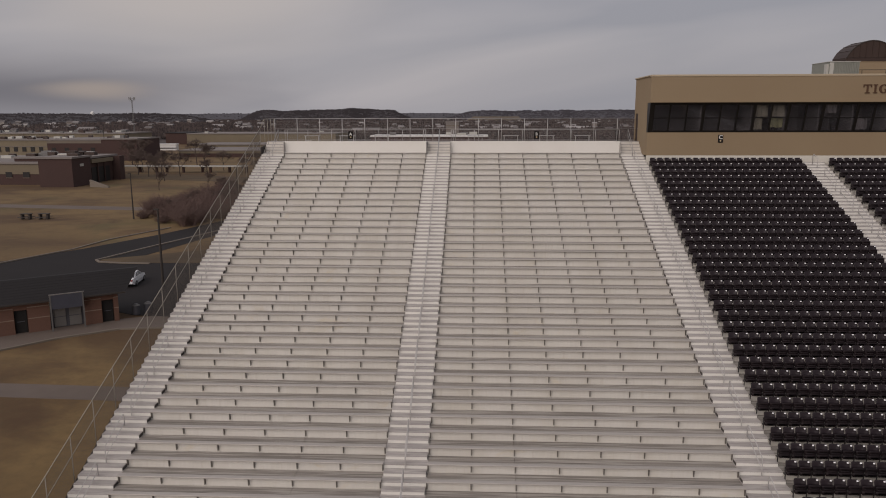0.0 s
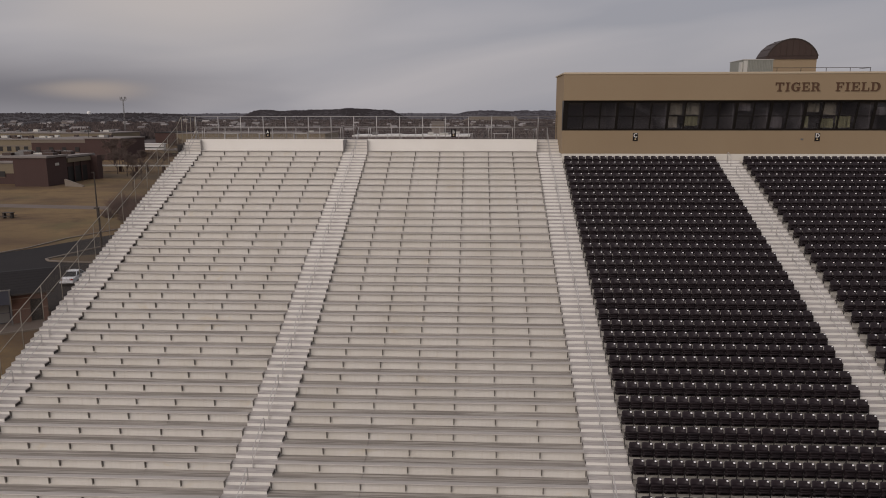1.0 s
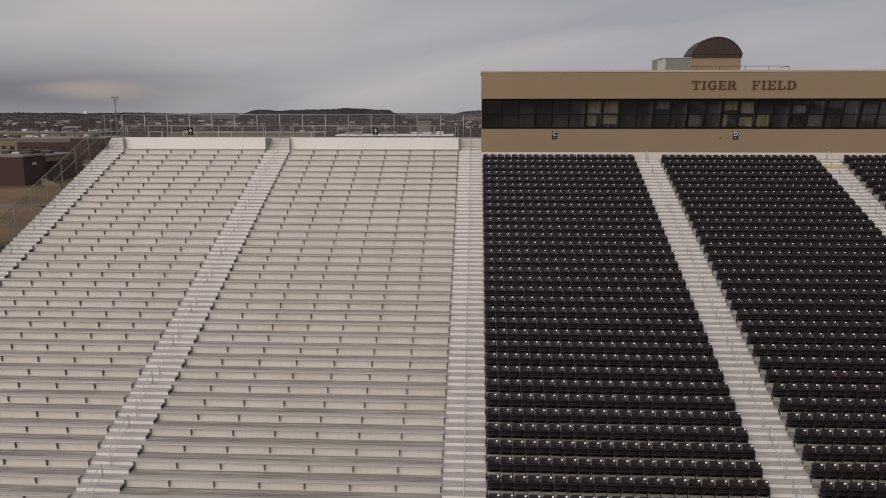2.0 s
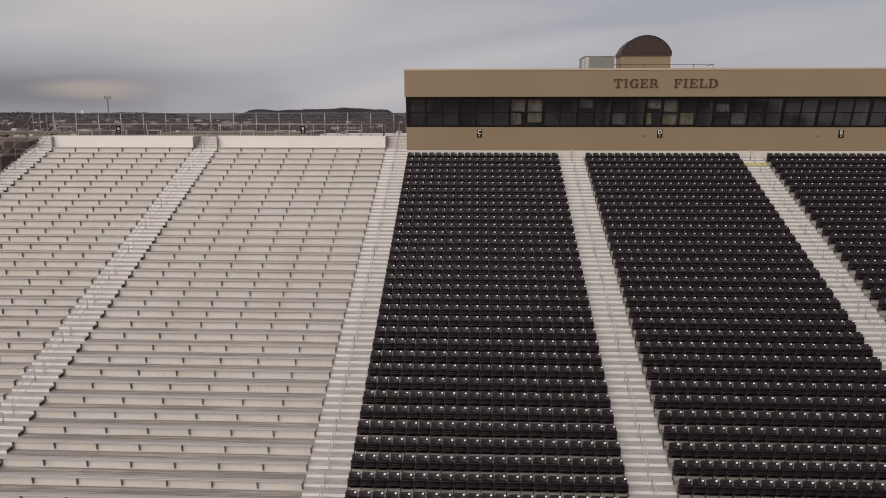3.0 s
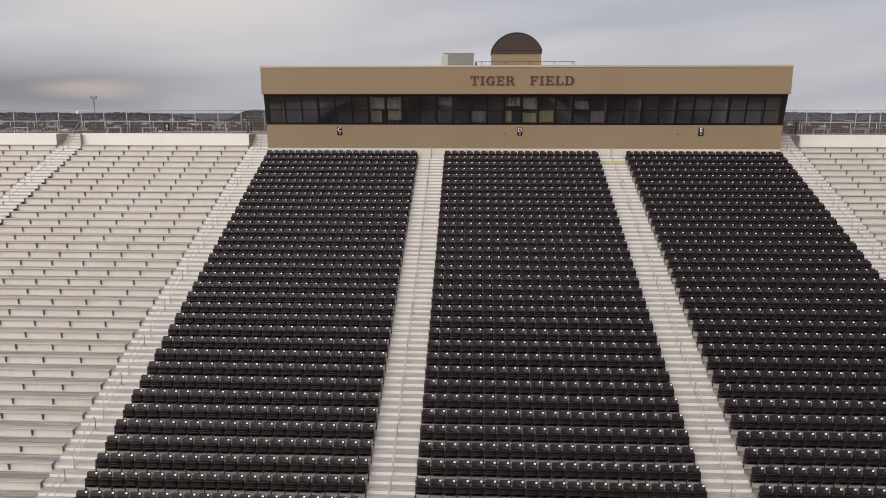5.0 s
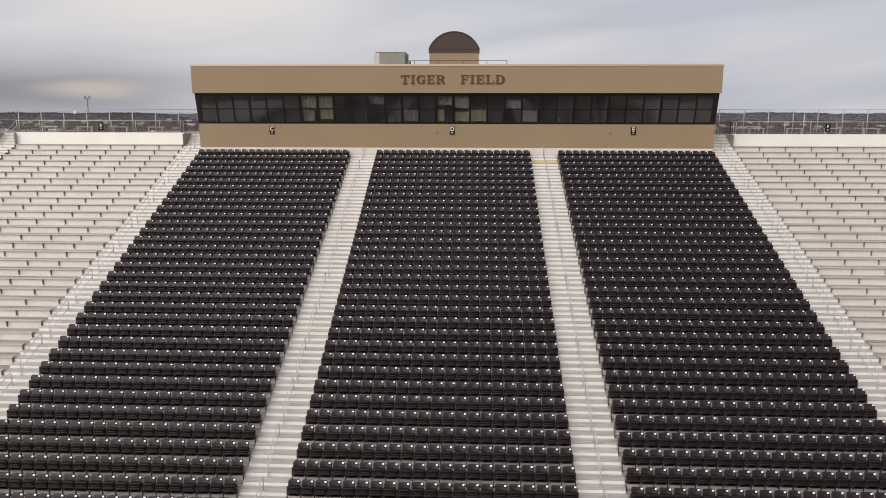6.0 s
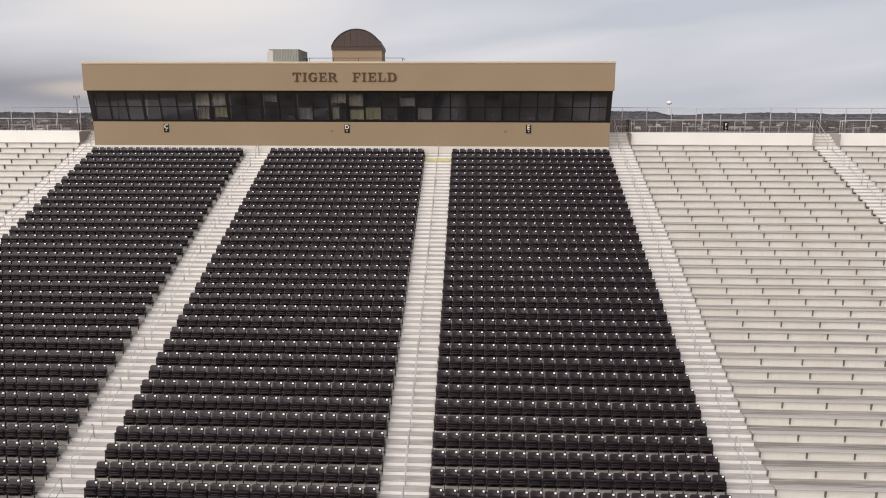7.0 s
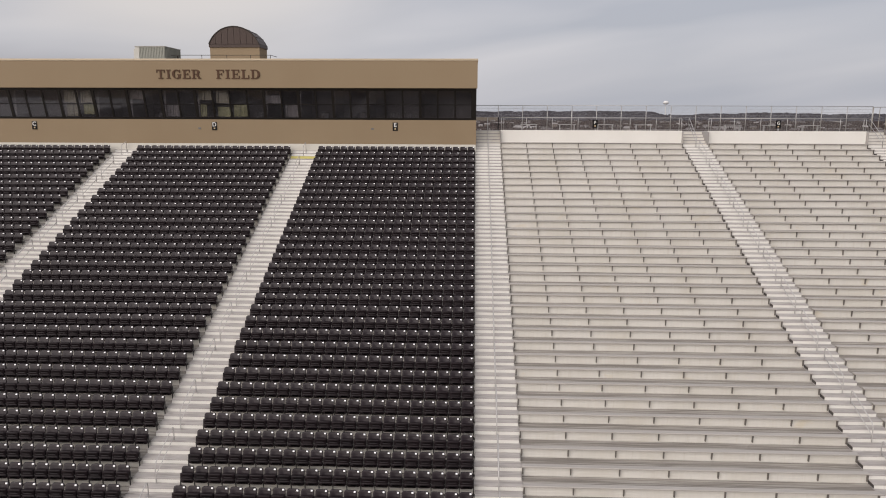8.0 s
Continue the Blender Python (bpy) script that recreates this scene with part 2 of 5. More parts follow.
M_TYRE = material("tyre_rubber", (0.012, 0.012, 0.012), 0.8)
M_RIM = material("alloy_rim", (0.45, 0.45, 0.46), 0.3, 0.8)
M_TAIL = material("red_tail_lamp", (0.30, 0.015, 0.012), 0.25)
M_POLE = material("dark_pole", (0.045, 0.036, 0.030), 0.8, 0.0, 0.2, 6.0)
M_BARK = material("bare_bark", (0.075, 0.055, 0.045), 0.95, 0.0, 0.3, 4.0)
M_TWIG = material("bare_twigs", (0.125, 0.092, 0.078), 0.95, 0.0, 0.3, 1.0, vary=0.3)
M_TWIGRED = material("reddish_shrub_twigs", (0.170, 0.112, 0.096), 0.95, 0.0, 0.3, 1.0, vary=0.5)
M_WOODS = material("leafless_woods", (0.125, 0.096, 0.087), 1.0, 0.0, 0.5, 0.05, 0.55, 0.008, 0.0, (0.030, 0.024, 0.026), island=0.9)
# Both hill colours have distance haze mixed in, the far one more.
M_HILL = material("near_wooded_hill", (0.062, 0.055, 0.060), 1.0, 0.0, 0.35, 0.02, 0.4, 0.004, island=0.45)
M_HILLHAZE = material("far_hazy_hill", (0.084, 0.079, 0.091), 1.0, 0.0, 0.35, 0.02, 0.4, 0.004, island=0.45)
M_TOWN = material("far_house_wall", (0.36, 0.335, 0.305), 0.9, 0.0, 0.0, 1.0, 0.6, 0.03, 0.0, (0.11, 0.082, 0.072), island=0.85)
M_TOWNROOF = material("far_house_roof", (0.36, 0.34, 0.33), 0.9, 0.0, 0.0, 1.0, 0.5, 0.025, 0.0, (0.075, 0.062, 0.06), island=0.9)
M_FIELD = material("far_dormant_field", (0.135, 0.100, 0.062), 0.95, 0.0, 0.5, 0.03, 0.7, 0.01, 0.0, (0.06, 0.045, 0.032))
M_STEEL = material("lattice_steel", (0.16, 0.155, 0.15), 0.6, 0.4)
M_SCREEN = material("grey_screen_panel", (0.40, 0.38, 0.36), 0.7, 0.2, 0.2, 12.0)
# Shade below the deck is put into this steel's colour.
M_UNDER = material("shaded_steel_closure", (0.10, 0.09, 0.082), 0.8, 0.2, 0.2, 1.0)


def glass_material(name, tint, gloss, veil):
    """Tinted glass, clear mirror gloss, and a thin, uneven grey veil of painted reflection."""
    m = bpy.data.materials.new(name)
    m.use_nodes = True
    n, l = m.node_tree.nodes, m.node_tree.links
    n.clear()
    clear, shine, film, fres, mix, veiled, out = (n.new("ShaderNode" + k) for k in ("BsdfTransparent", "BsdfGlossy", "BsdfDiffuse", "Fresnel", "MixShader", "MixShader", "OutputMaterial"))
    geo, t, r = n.new("ShaderNodeNewGeometry"), n.new("ShaderNodeTexNoise"), n.new("ShaderNodeMapRange")
    t.inputs["Scale"].default_value, t.inputs["Detail"].default_value = 0.9, 5.0
    r.inputs["From Min"].default_value, r.inputs["From Max"].default_value = 0.3, 0.7
    r.inputs["To Min"].default_value, r.inputs["To Max"].default_value = veil * 0.5, veil * 1.5
    l.new(geo.outputs["Position"], t.inputs["Vector"])
    l.new(t.outputs["Fac"], r.inputs["Value"])
    film.inputs["Color"].default_value = (0.46, 0.44, 0.46, 1)
    clear.inputs["Color"].default_value = (*tint, 1)
    shine.inputs["Color"].default_value, shine.inputs["Roughness"].default_value = (*gloss, 1), 0.02
    fres.inputs["IOR"].default_value = 1.55
    l.new(fres.outputs[0], mix.inputs[0])
    l.new(clear.outputs[0], mix.inputs[1])
    l.new(shine.outputs[0], mix.inputs[2])
    l.new(r.outputs["Result"], veiled.inputs[0])
    l.new(mix.outputs[0], veiled.inputs[1])
    l.new(film.outputs[0], veiled.inputs[2])
    l.new(veiled.outputs[0], out.inputs["Surface"])
    return m


M_GLASS = glass_material("tinted_glass", (0.70, 0.69, 0.70), (0.64, 0.67, 0.75), 0.023)


# ---- mesh helpers ----
class Build:
    """Collects boxes, tubes and sheets for one mesh; each face keeps the index of its material."""

    def __init__(self):
        self.v, self.f, self.m = [], [], []

    def add(self, verts, faces, mi=0):
        o = len(self.v)
        self.v += [tuple(p) for p in verts]
        self.f += [tuple(i + o for i in f) for f in faces]
        self.m += [mi] * len(faces)
        return self

    def box(self, x0, x1, y0, y1, z0, z1, mi=0, bevel=0.0):
        if bevel <= 0:
            p = [(x, y, z) for z in (z0, z1) for y in (y0, y1) for x in (x0, x1)]
            return self.add(p, [(0, 2, 3, 1), (4, 5, 7, 6), (0, 1, 5, 4), (2, 6, 7, 3), (0, 4, 6, 2), (1, 3, 7, 5)], mi)
        b = bevel
        p = []
        for z, k in ((z0, b), (z0 + b, 0), (z1 - b, 0), (z1, b)):
            p += [(x0 + k, y0 + k, z), (x1 - k, y0 + k, z), (x1 - k, y1 - k, z), (x0 + k, y1 - k, z)]
        f = [(3, 2, 1, 0), (12, 13, 14, 15)]
        for r in range(3):
            for i in range(4):
                j = (i + 1) % 4
                f.append((r * 4 + i, r * 4 + j, r * 4 + 4 + j, r * 4 + 4 + i))
        return self.add(p, f, mi)

    def hexa(self, low, high, mi=0):
        """A solid between two four-cornered loops."""
        p = list(low) + list(high)
        return self.add(p, [(3, 2, 1, 0), (4, 5, 6, 7), (0, 1, 5, 4), (1, 2, 6, 5), (2, 3, 7, 6), (3, 0, 4, 7)], mi)

    def tube(self, pts, r, sides=6, mi=0, r2=None, closed=True):
        pts = [Vector(p) for p in pts]
        n = len(pts)
        rings = []
        for i, p in enumerate(pts):
            d = (pts[min(i + 1, n - 1)] - pts[max(i - 1, 0)]).normalized()
            a = d.cross(Vector((0, 0, 1)) if abs(d.z) < 0.95 else Vector((1, 0, 0))).normalized()
            b = d.cross(a)
            rr = r if r2 is None else r + (r2 - r) * i / (n - 1)
            rings.append([p + a * (rr * math.cos(2 * math.pi * k / sides)) + b * (rr * math.sin(2 * math.pi * k / sides)) for k in range(sides)])
        f = []
        for i in range(n - 1):
            for k in range(sides):
                q = (k + 1) % sides
                f.append((i * sides + k, i * sides + q, (i + 1) * sides + q, (i + 1) * sides + k))
        if closed:
            f += [tuple(range(sides - 1, -1, -1)), tuple((n - 1) * sides + k for k in range(sides))]
        return self.add([p for ring in rings for p in ring], f, mi)

    def extrude_x(self, profile, x0, x1, mi=0, faces_mi=None):
        """A closed y-z profile carried along x, with both ends."""
        n = len(profile)
        p = [(x0, y, z) for y, z in profile] + [(x1, y, z) for y, z in profile]
        o = len(self.f)
        self.add(p, [(i, i + n, (i + 1) % n + n, (i + 1) % n) for i in range(n)] + [tuple(range(n)), tuple(range(2 * n - 1, n - 1, -1))], mi)
        if faces_mi:
            for i, k in faces_mi.items():
                self.m[o + i] = k
        return self

    def join(self, other, m=None, shift=0):
        o = len(self.v)
        self.v += [tuple(m @ Vector(p)) for p in other.v] if m else other.v
        self.f += [tuple(i + o for i in f) for f in other.f]
        self.m += [i + shift for i in other.m]
        return self

    def mesh(self, name, *mats, smooth=False):
        me = bpy.data.meshes.new(name)
        me.from_pydata(self.v, [], self.f)
        for k in mats:
            me.materials.append(k)
        if len(mats) > 1:
            me.polygons.foreach_set("material_index", self.m)
        if smooth:
            me.polygons.foreach_set("use_smooth", [True] * len(self.f))
        me.update()
        bm = bmesh.new()
        bm.from_mesh(me)
        bmesh.ops.recalc_face_normals(bm, faces=bm.faces)
        bm.to_mesh(me)
        bm.free()
        return me


def part(name, mesh, parent, at=None, label=""):
    """One mesh object under a thing or a part."""
    ob = new(name, mesh)
    ob.parent = parent
    if at is not None:
        ob.matrix_basis = at
    return tagged(ob, label)


def thing(name, label, category, group="", at=None, data=None, kind=""):
    ob = new(name, data)
    if at is not None:
        ob.matrix_basis = at
    return tagged(ob, label, category, group, kind)


def letter_mesh(text, size, depth, mat):
    """A raised letter from the built-in font, standing in the x-z plane and facing -y."""
    cu = bpy.data.curves.new("letter", "FONT")
    cu.body, cu.size, cu.extrude, cu.resolution_u = text, size, depth / 2, 4
    cu.align_x, cu.align_y = "CENTER", "BOTTOM_BASELINE"
    cu.offset = 0.022 * size
    tmp = bpy.data.objects.new("letter", cu)
    scene.collection.objects.link(tmp)
    me = bpy.data.meshes.new_from_object(tmp.evaluated_get(bpy.context.evaluated_depsgraph_get()))
    bpy.data.objects.remove(tmp)
    bpy.data.curves.remove(cu)
    me.transform(Matrix.Rotation(radians(90), 4, "X"))
    me.materials.clear()
    me.materials.append(mat)
    return me


# ---- the plan ----
T, R, NR = 0.8305, 0.3477, 40            # row depth, row rise, rows
Z_TOP = 15.28                            # footboard of the top row
BAY = 1.829                              # bench brackets, rail posts
Z_DECK, Y_PANEL, Y_FENCE = 16.50, 0.36, 3.20
BENCHES = [(-45.75, 6), (-32.93, 7), (20.05, 7), (34.64, 6)]      # first x and bays
CHAIRS = [(-18.32, 21), (-5.50, 21), (7.32, 21)]                  # first x and chairs
PITCH = 0.519
AISLES = [(-47.50, -45.755), (-34.771, -32.935), (-20.122, -18.345), (-7.396, -5.525), (5.424, 7.295), (18.244, 20.045), (32.858, 34.635), (45.619, 47.50)]
SECTIONS = [(x + 0.0, x + n * BAY) for x, n in BENCHES] + [(x - 0.02, x + n * PITCH + 0.02) for x, n in CHAIRS]


def row_z(r):
    return Z_TOP - r * R


def at_row(x, r):
    return Matrix.Translation((x, -r * T, row_z(r)))


def ribbed_profile(y0, y1, planks, thick, groove=0.022):
    """The outline of footboard planks laid side by side, with ribs along them."""
    w = (y1 - y0) / planks
    out = []
    for k in range(planks):
        a, b = y0 + k * w + 0.018, y0 + (k + 1) * w - 0.018
        n = 2
        pts = [(a, -thick), (a, -0.006), (a + 0.006, 0.0)]
        for i in range(n):
            c = a + (b - a) * (i + 0.75) / (n + 0.5)
            pts += [(c - 0.020, 0.0), (c - 0.014, -groove), (c + 0.014, -groove), (c + 0.020, 0.0)]
        pts += [(b - 0.006, 0.0), (b, -0.006), (b, -thick)]
        out.append(pts)
    return out


# ---- ground ----
g = Build()
N, HALF = 60, 4200.0
edge = [-HALF + 2 * HALF * i / N for i in range(N + 1)]
g.add([(x, y, 0.0) for y in edge for x in edge],
      [(j * (N + 1) + i, j * (N + 1) + i + 1, (j + 1) * (N + 1) + i + 1, (j + 1) * (N + 1) + i) for j in range(N) for i in range(N)])
thing("ground", "dry tan and olive dormant winter lawn", "lawn", data=g.mesh("ground", M_LAWN), kind="structure")


def strip(name, label, category, line, width, z, mat):
    """A flat strip along a line of points."""
    b = Build()
    pts = [Vector((x, y, 0)) for x, y in line]
    p = []
    for i, q in enumerate(pts):
        d = (pts[min(i + 1, len(pts) - 1)] - pts[max(i - 1, 0)]).normalized()
        s = Vector((-d.y, d.x, 0)) * (width[i] if isinstance(width, list) else width) / 2
        p += [(q.x + s.x, q.y + s.y, z), (q.x - s.x, q.y - s.y, z), (q.x + s.x, q.y + s.y, 0.001), (q.x - s.x, q.y - s.y, 0.001)]
    n = len(pts)
    f = []
    for i in range(n - 1):
        a, c = i * 4, i * 4 + 4
        f += [(a, a + 1, c + 1, c), (a, c, c + 2, a + 2), (a + 1, a + 3, c + 3, c + 1)]
    b.add(p, f)
    return thing(name, label, category, data=b.mesh(name, mat), kind="structure")


strip("road", "dark asphalt campus drive curving past the lawn", "road",
      [(-190, -2), (-150, 2), (-120, 8), (-100, 16), (-88, 27), (-81, 40), (-76.5, 54), (-72, 70), (-66, 90), (-58, 112)], [12, 12, 12, 13, 14, 12, 9, 8, 8, 8], 0.02, M_ROAD)
strip("road_spur", "dark asphalt spur road beside the grandstand", "road",
      [(-96, 15), (-84, 22), (-72, 25.5), (-62, 28), (-48, 30)], [13, 17, 17, 15, 14], 0.026, M_ROAD)
strip("apron", "dark asphalt apron between the restrooms and the stand", "road", [(-70, 17.0), (-62, 16.0), (-53, 14.5), (-47.7, 13.5)], [9, 14, 13, 13], 0.034, M_ROAD)
# The next-but-none strip of darker ground paints in the shade below the trees.
strip("service_yard", "dark ground strip by the covered walk, tree shade in its colour", "yard", [(-158, 172), (-132, 163), (-108, 156), (-86, 150)], [10, 14, 16, 16], 0.02, M_THINLAWN)
strip("far_road", "pale concrete road across the lawn", "road", [(-320, 102), (-200, 95), (-130, 90.5), (-97, 86.5), (-72, 84)], 5.0, 0.02, M_PAVE)
strip("kerb_outer", "pale concrete kerb along the drive", "kerb", [(-112, 19.5), (-100, 23.5), (-92, 31), (-87.5, 42), (-86.5, 50), (-82, 62)], 0.35, 0.15, M_KERB)
strip("kerb_island", "pale concrete kerb round a grass island", "kerb",
      [(-72.2, 32.6), (-76, 32.8), (-79.2, 33.4), (-80.2, 34.6), (-79.6, 36.5), (-77.5, 44), (-74, 55), (-71, 66)], 0.35, 0.15, M_KERB)
strip("island", "dry grass island between the roads", "lawn", [(-79.6, 34.6), (-73, 36), (-66, 38), (-58, 44)], [1.5, 6, 10, 16], 0.06, M_THINLAWN)
strip("walk_front", "worn concrete walk in front of the restroom block", "path", [(-90, -8), (-76, -2.6), (-70.5, 0.2), (-66.5, 4.0), (-62.5, 6.4), (-58, 7.8), (-48, 8.5)], [6, 5, 4.2, 4.0, 3.6, 4.6, 5], 0.03, M_PAVE)
strip("walk_cross", "grey concrete walk across the lawn", "path", [(-120, -9.6), (-63, -9.8), (-47.8, -10.4)], 2.4, 0.03, M_PAVE)
strip("kerb_walk", "dark walk edging beside the lawn", "kerb", [(-75, -5.4), (-69.5, -2.2), (-66.2, 1.6), (-62.2, 4.5), (-57, 5.3)], 0.25, 0.14, M_KERB)

# ---- grandstand ----
stand = thing("grandstand", "aluminium grandstand deck with ribbed footboards and pale risers", "grandstand", kind="structure")
for x0, x1 in SECTIONS:
    treads = []
    joint = {-45.75: 4, -32.93: 2}.get(x0)
    for xa, xb in ((x0, x0 + joint * BAY - 0.006), (x0 + joint * BAY + 0.006, x1)) if joint else ((x0, x1),):
        b = Build()
        for prof in ribbed_profile(-T, 0.0, 3, 0.052):
            b.extrude_x(prof, xa, xb)
        treads.append(b.mesh("footboard", M_TREAD))
    b = Build().box(x0, x1, 0.001, 0.010, -0.02, R - 0.010)
    b.box(x0, x1, -0.004, 0.001, 0.02, 0.05).box(x0, x1, -0.004, 0.001, 0.15, 0.165)
    riser = b.mesh("riser", M_RISER)
    chairs_here = abs(x0) < 19 and x1 < 19
    for r in range(NR):
        if chairs_here and r < 1:
            continue
        for tread in treads:
            part("footboard", tread, stand, at_row(0, r))
        if not (chairs_here and r < 2):
            part("riser", riser, stand, at_row(0, r))

# closed ends, front and back of the deck: added walls, out of view
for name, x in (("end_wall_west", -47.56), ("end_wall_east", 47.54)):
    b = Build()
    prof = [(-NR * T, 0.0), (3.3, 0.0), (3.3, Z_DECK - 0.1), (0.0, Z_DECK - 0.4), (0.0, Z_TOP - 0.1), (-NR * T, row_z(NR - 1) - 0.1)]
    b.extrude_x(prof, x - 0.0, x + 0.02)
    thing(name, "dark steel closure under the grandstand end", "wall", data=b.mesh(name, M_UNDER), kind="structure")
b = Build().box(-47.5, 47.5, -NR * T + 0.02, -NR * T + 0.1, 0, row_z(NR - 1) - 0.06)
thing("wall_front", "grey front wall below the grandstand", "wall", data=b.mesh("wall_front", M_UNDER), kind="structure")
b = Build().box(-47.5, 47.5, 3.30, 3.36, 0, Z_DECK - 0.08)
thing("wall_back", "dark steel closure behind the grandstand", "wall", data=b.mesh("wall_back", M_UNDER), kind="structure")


# ---- aisles ----
def build_aisle(x0, x1, first):
    """Steps of one aisle: a footboard and a half step with dark ends to each row, then steps up to the deck."""
    aisle = thing("aisle_stairs", "aluminium aisle steps with pale risers and ribbed treads", "stairs", "grandstand aisles", kind="structure")
    b = Build()
    for prof in ribbed_profile(-T, 0.0, 3, 0.052):
        b.extrude_x(prof, x0, x1)
    b.box(x0 + 0.002, x1 - 0.002, 0.006, 0.018, -0.02, R - 0.056, 1)
    tread = b.mesh("step", M_STEP, M_PANEL)
    b = Build()
    h = R / 2
    for prof in ribbed_profile(-T / 2, -0.002, 2, 0.05):
        b.extrude_x([(y, z + h) for y, z in prof], x0 + 0.03, x1 - 0.03)
    b.box(x0 + 0.036, x1 - 0.036, -T / 2 + 0.012, -T / 2 + 0.024, 0.002, h - 0.052, 1)
    for xe in (x0 + 0.03, x1 - 0.038):
        b.box(xe, xe + 0.008, -T / 2 + 0.03, -0.004, 0.002, h - 0.052, 2)
    half = b.mesh("half_step", M_STEP, M_PANEL, M_CAP)
    for r in range(first, NR):
        part("step", tread, aisle, at_row(0, r))
        part("half_step", half, aisle, at_row(0, r))
    return aisle


def build_deck_stairs(aisle, x0, x1):
    n, run = 6, 0.31
    rise = (Z_DECK - Z_TOP) / n
    b = Build().box(x0 + 0.01, x1 - 0.01, 0.012, 0.024, 0.0, rise - 0.05, 1).box(x0 + 0.004, x1 - 0.004, 0.0, run + 0.01, rise - 0.05, rise, 0, 0.006)
    me = b.mesh("deck_step", M_STEP, M_RISER)
    for k in range(n):
        part("deck_step", me, aisle, Matrix.Translation((0, 0.03 + k * run, Z_TOP + k * rise)))


for i, (x0, x1) in enumerate(AISLES):
    inner = 3 <= i <= 4
    a = build_aisle(x0, x1, 1 if inner else 0)
    if not inner:
        build_deck_stairs(a, x0, x1)
        for xe in ((x0, x1) if abs(x0 + x1) < 80 else ((x1,) if x0 < 0 else (x0,))):
            b = Build().box(xe - 0.015, xe + 0.015, 0.02, 2.0, Z_TOP + 0.02, Z_DECK - 0.01)
            part("cheek", b.mesh("cheek", M_SCREEN), a)


# ---- handrails in the aisles ----
def rail_meshes():
    span = 2.1
    y1, z1 = -span * T, -span * R
    h, h2, rad = 0.97, 0.52, 0.021
    up = [(0, y1, z1 - 0.35), (0, y1, z1 + h - 0.14), (0, y1 + 0.03, z1 + h - 0.05), (0, y1 + 0.12, z1 + h + 0.05)]
    top = up + [(0, -0.14, h - 0.055), (0, -0.04, h - 0.03), (0, 0.03, h - 0.07), (0, 0.05, h - 0.16), (0, 0.05, 0.10)]
    loop = Build().tube(top, rad, 6).mesh("rail_loop", M_RAIL, smooth=True)
    mid = Build().tube([(0, y1 + 0.01, z1 + h2), (0, 0.04, h2)], rad * 0.9, 6).mesh("mid_rail", M_RAIL, smooth=True)
    plate = Build().box(-0.07, 0.07, -0.07, 0.07, 0.0, 0.012).mesh("base_plate", M_GALV)
    return loop, mid, plate, ((0, y1, z1 - 0.352), (0, 0.05, 0.09))


loop_me, mid_me, plate_me, feet = rail_meshes()


def build_handrail(x, r):
    h = thing("aisle_handrail", "galvanised pipe handrail loop standing on the aisle steps", "handrail", "aisle handrails", at=at_row(x, r))
    part("rail_loop", loop_me, h)
    part("mid_rail", mid_me, h)
    for ft in feet:
        part("base_plate", plate_me, h, Matrix.Translation(ft))
    return h


master = None
for i, (x0, x1) in enumerate(AISLES):
    for k, r in enumerate(range(4 if i in (3, 4) else 1, NR - 3, 3)):
        xm = (x0 + x1) / 2
        if master is None:
            master = build_handrail(xm, r)
        else:
            copy_thing(master, at_row(xm, r) @ Matrix.Translation((0.01 * math.sin(7.0 * k + x0), 0, 0)))


def build_short_hoop(x):
    """Short hoop on the top steps below the press box wall."""
    h = thing("short_handrail", "short galvanised pipe hoop on the top aisle steps", "handrail", "short handrails", at=at_row(x, 2))
    part("rail_loop", Build().tube([(0, -0.39, 0.16), (0, -0.39, 0.71), (0, -0.35, 0.82), (0, -0.27, 0.88), (0, 0.28, 1.09), (0, 0.36, 1.08), (0, 0.40, 0.99), (0, 0.40, 0.34)], 0.021, 6).mesh("rail_loop", M_RAIL, smooth=True), h)
    for y, z in ((-0.34, 0.174), (0.40, R)):
        part("base_plate", plate_me, h, Matrix.Translation((0, y, z)))


for i in (3, 4):
    build_short_hoop(sum(AISLES[i]) / 2)


def build_stair_rail(x):
    """Rail up the last steps to the deck."""
    h = thing("deck_stair_rail", "galvanised pipe rail beside the steps to the deck", "handrail", "deck stair rails", at=Matrix.Translation((x, 0, Z_TOP)))
    k = (Z_DECK - Z_TOP) / 1.89
    a, c = (0, -0.1, 0.0), (0, 1.95, 1.22)
    part("rail_loop", Build().tube([a, (0, -0.1, 0.80), (0, -0.04, 0.90), (0, 1.85, 0.90 + 1.9 * k), (0, 1.95, 0.84 + 2.0 * k), c], 0.021, 6).mesh("rail_loop", M_GALV, smooth=True), h)
    part("mid_rail", Build().tube([(0, -0.1, 0.48), (0, 1.95, 0.48 + 2.0 * k)], 0.019, 6).mesh("mid_rail", M_GALV, smooth=True), h)


for i, (x0, x1) in enumerate(AISLES):
    if i not in (3, 4):
        build_stair_rail((x0 + x1) / 2)


# ---- benches ----
def bench_meshes(width):
    prof = [(-0.165, 0.380), (-0.165, 0.418), (-0.155, 0.430), (-0.10, 0.430), (-0.096, 0.428), (-0.085, 0.428), (-0.081, 0.430), (-0.01, 0.430),
            (-0.006, 0.428), (0.005, 0.428), (0.009, 0.430), (0.07, 0.430), (0.08, 0.418), (0.08, 0.390), (-0.155, 0.390), (-0.155, 0.380)]
    prof = [(y + 0.035, z) for y, z in prof]
    plank = Build().extrude_x(prof, 0.0, width).mesh("seat_plank", M_SEAT)
    cap = Build().box(-0.006, 0.0, -0.13, 0.115, 0.383, 0.43).mesh("end_cap", M_SEAT)
    return plank, cap


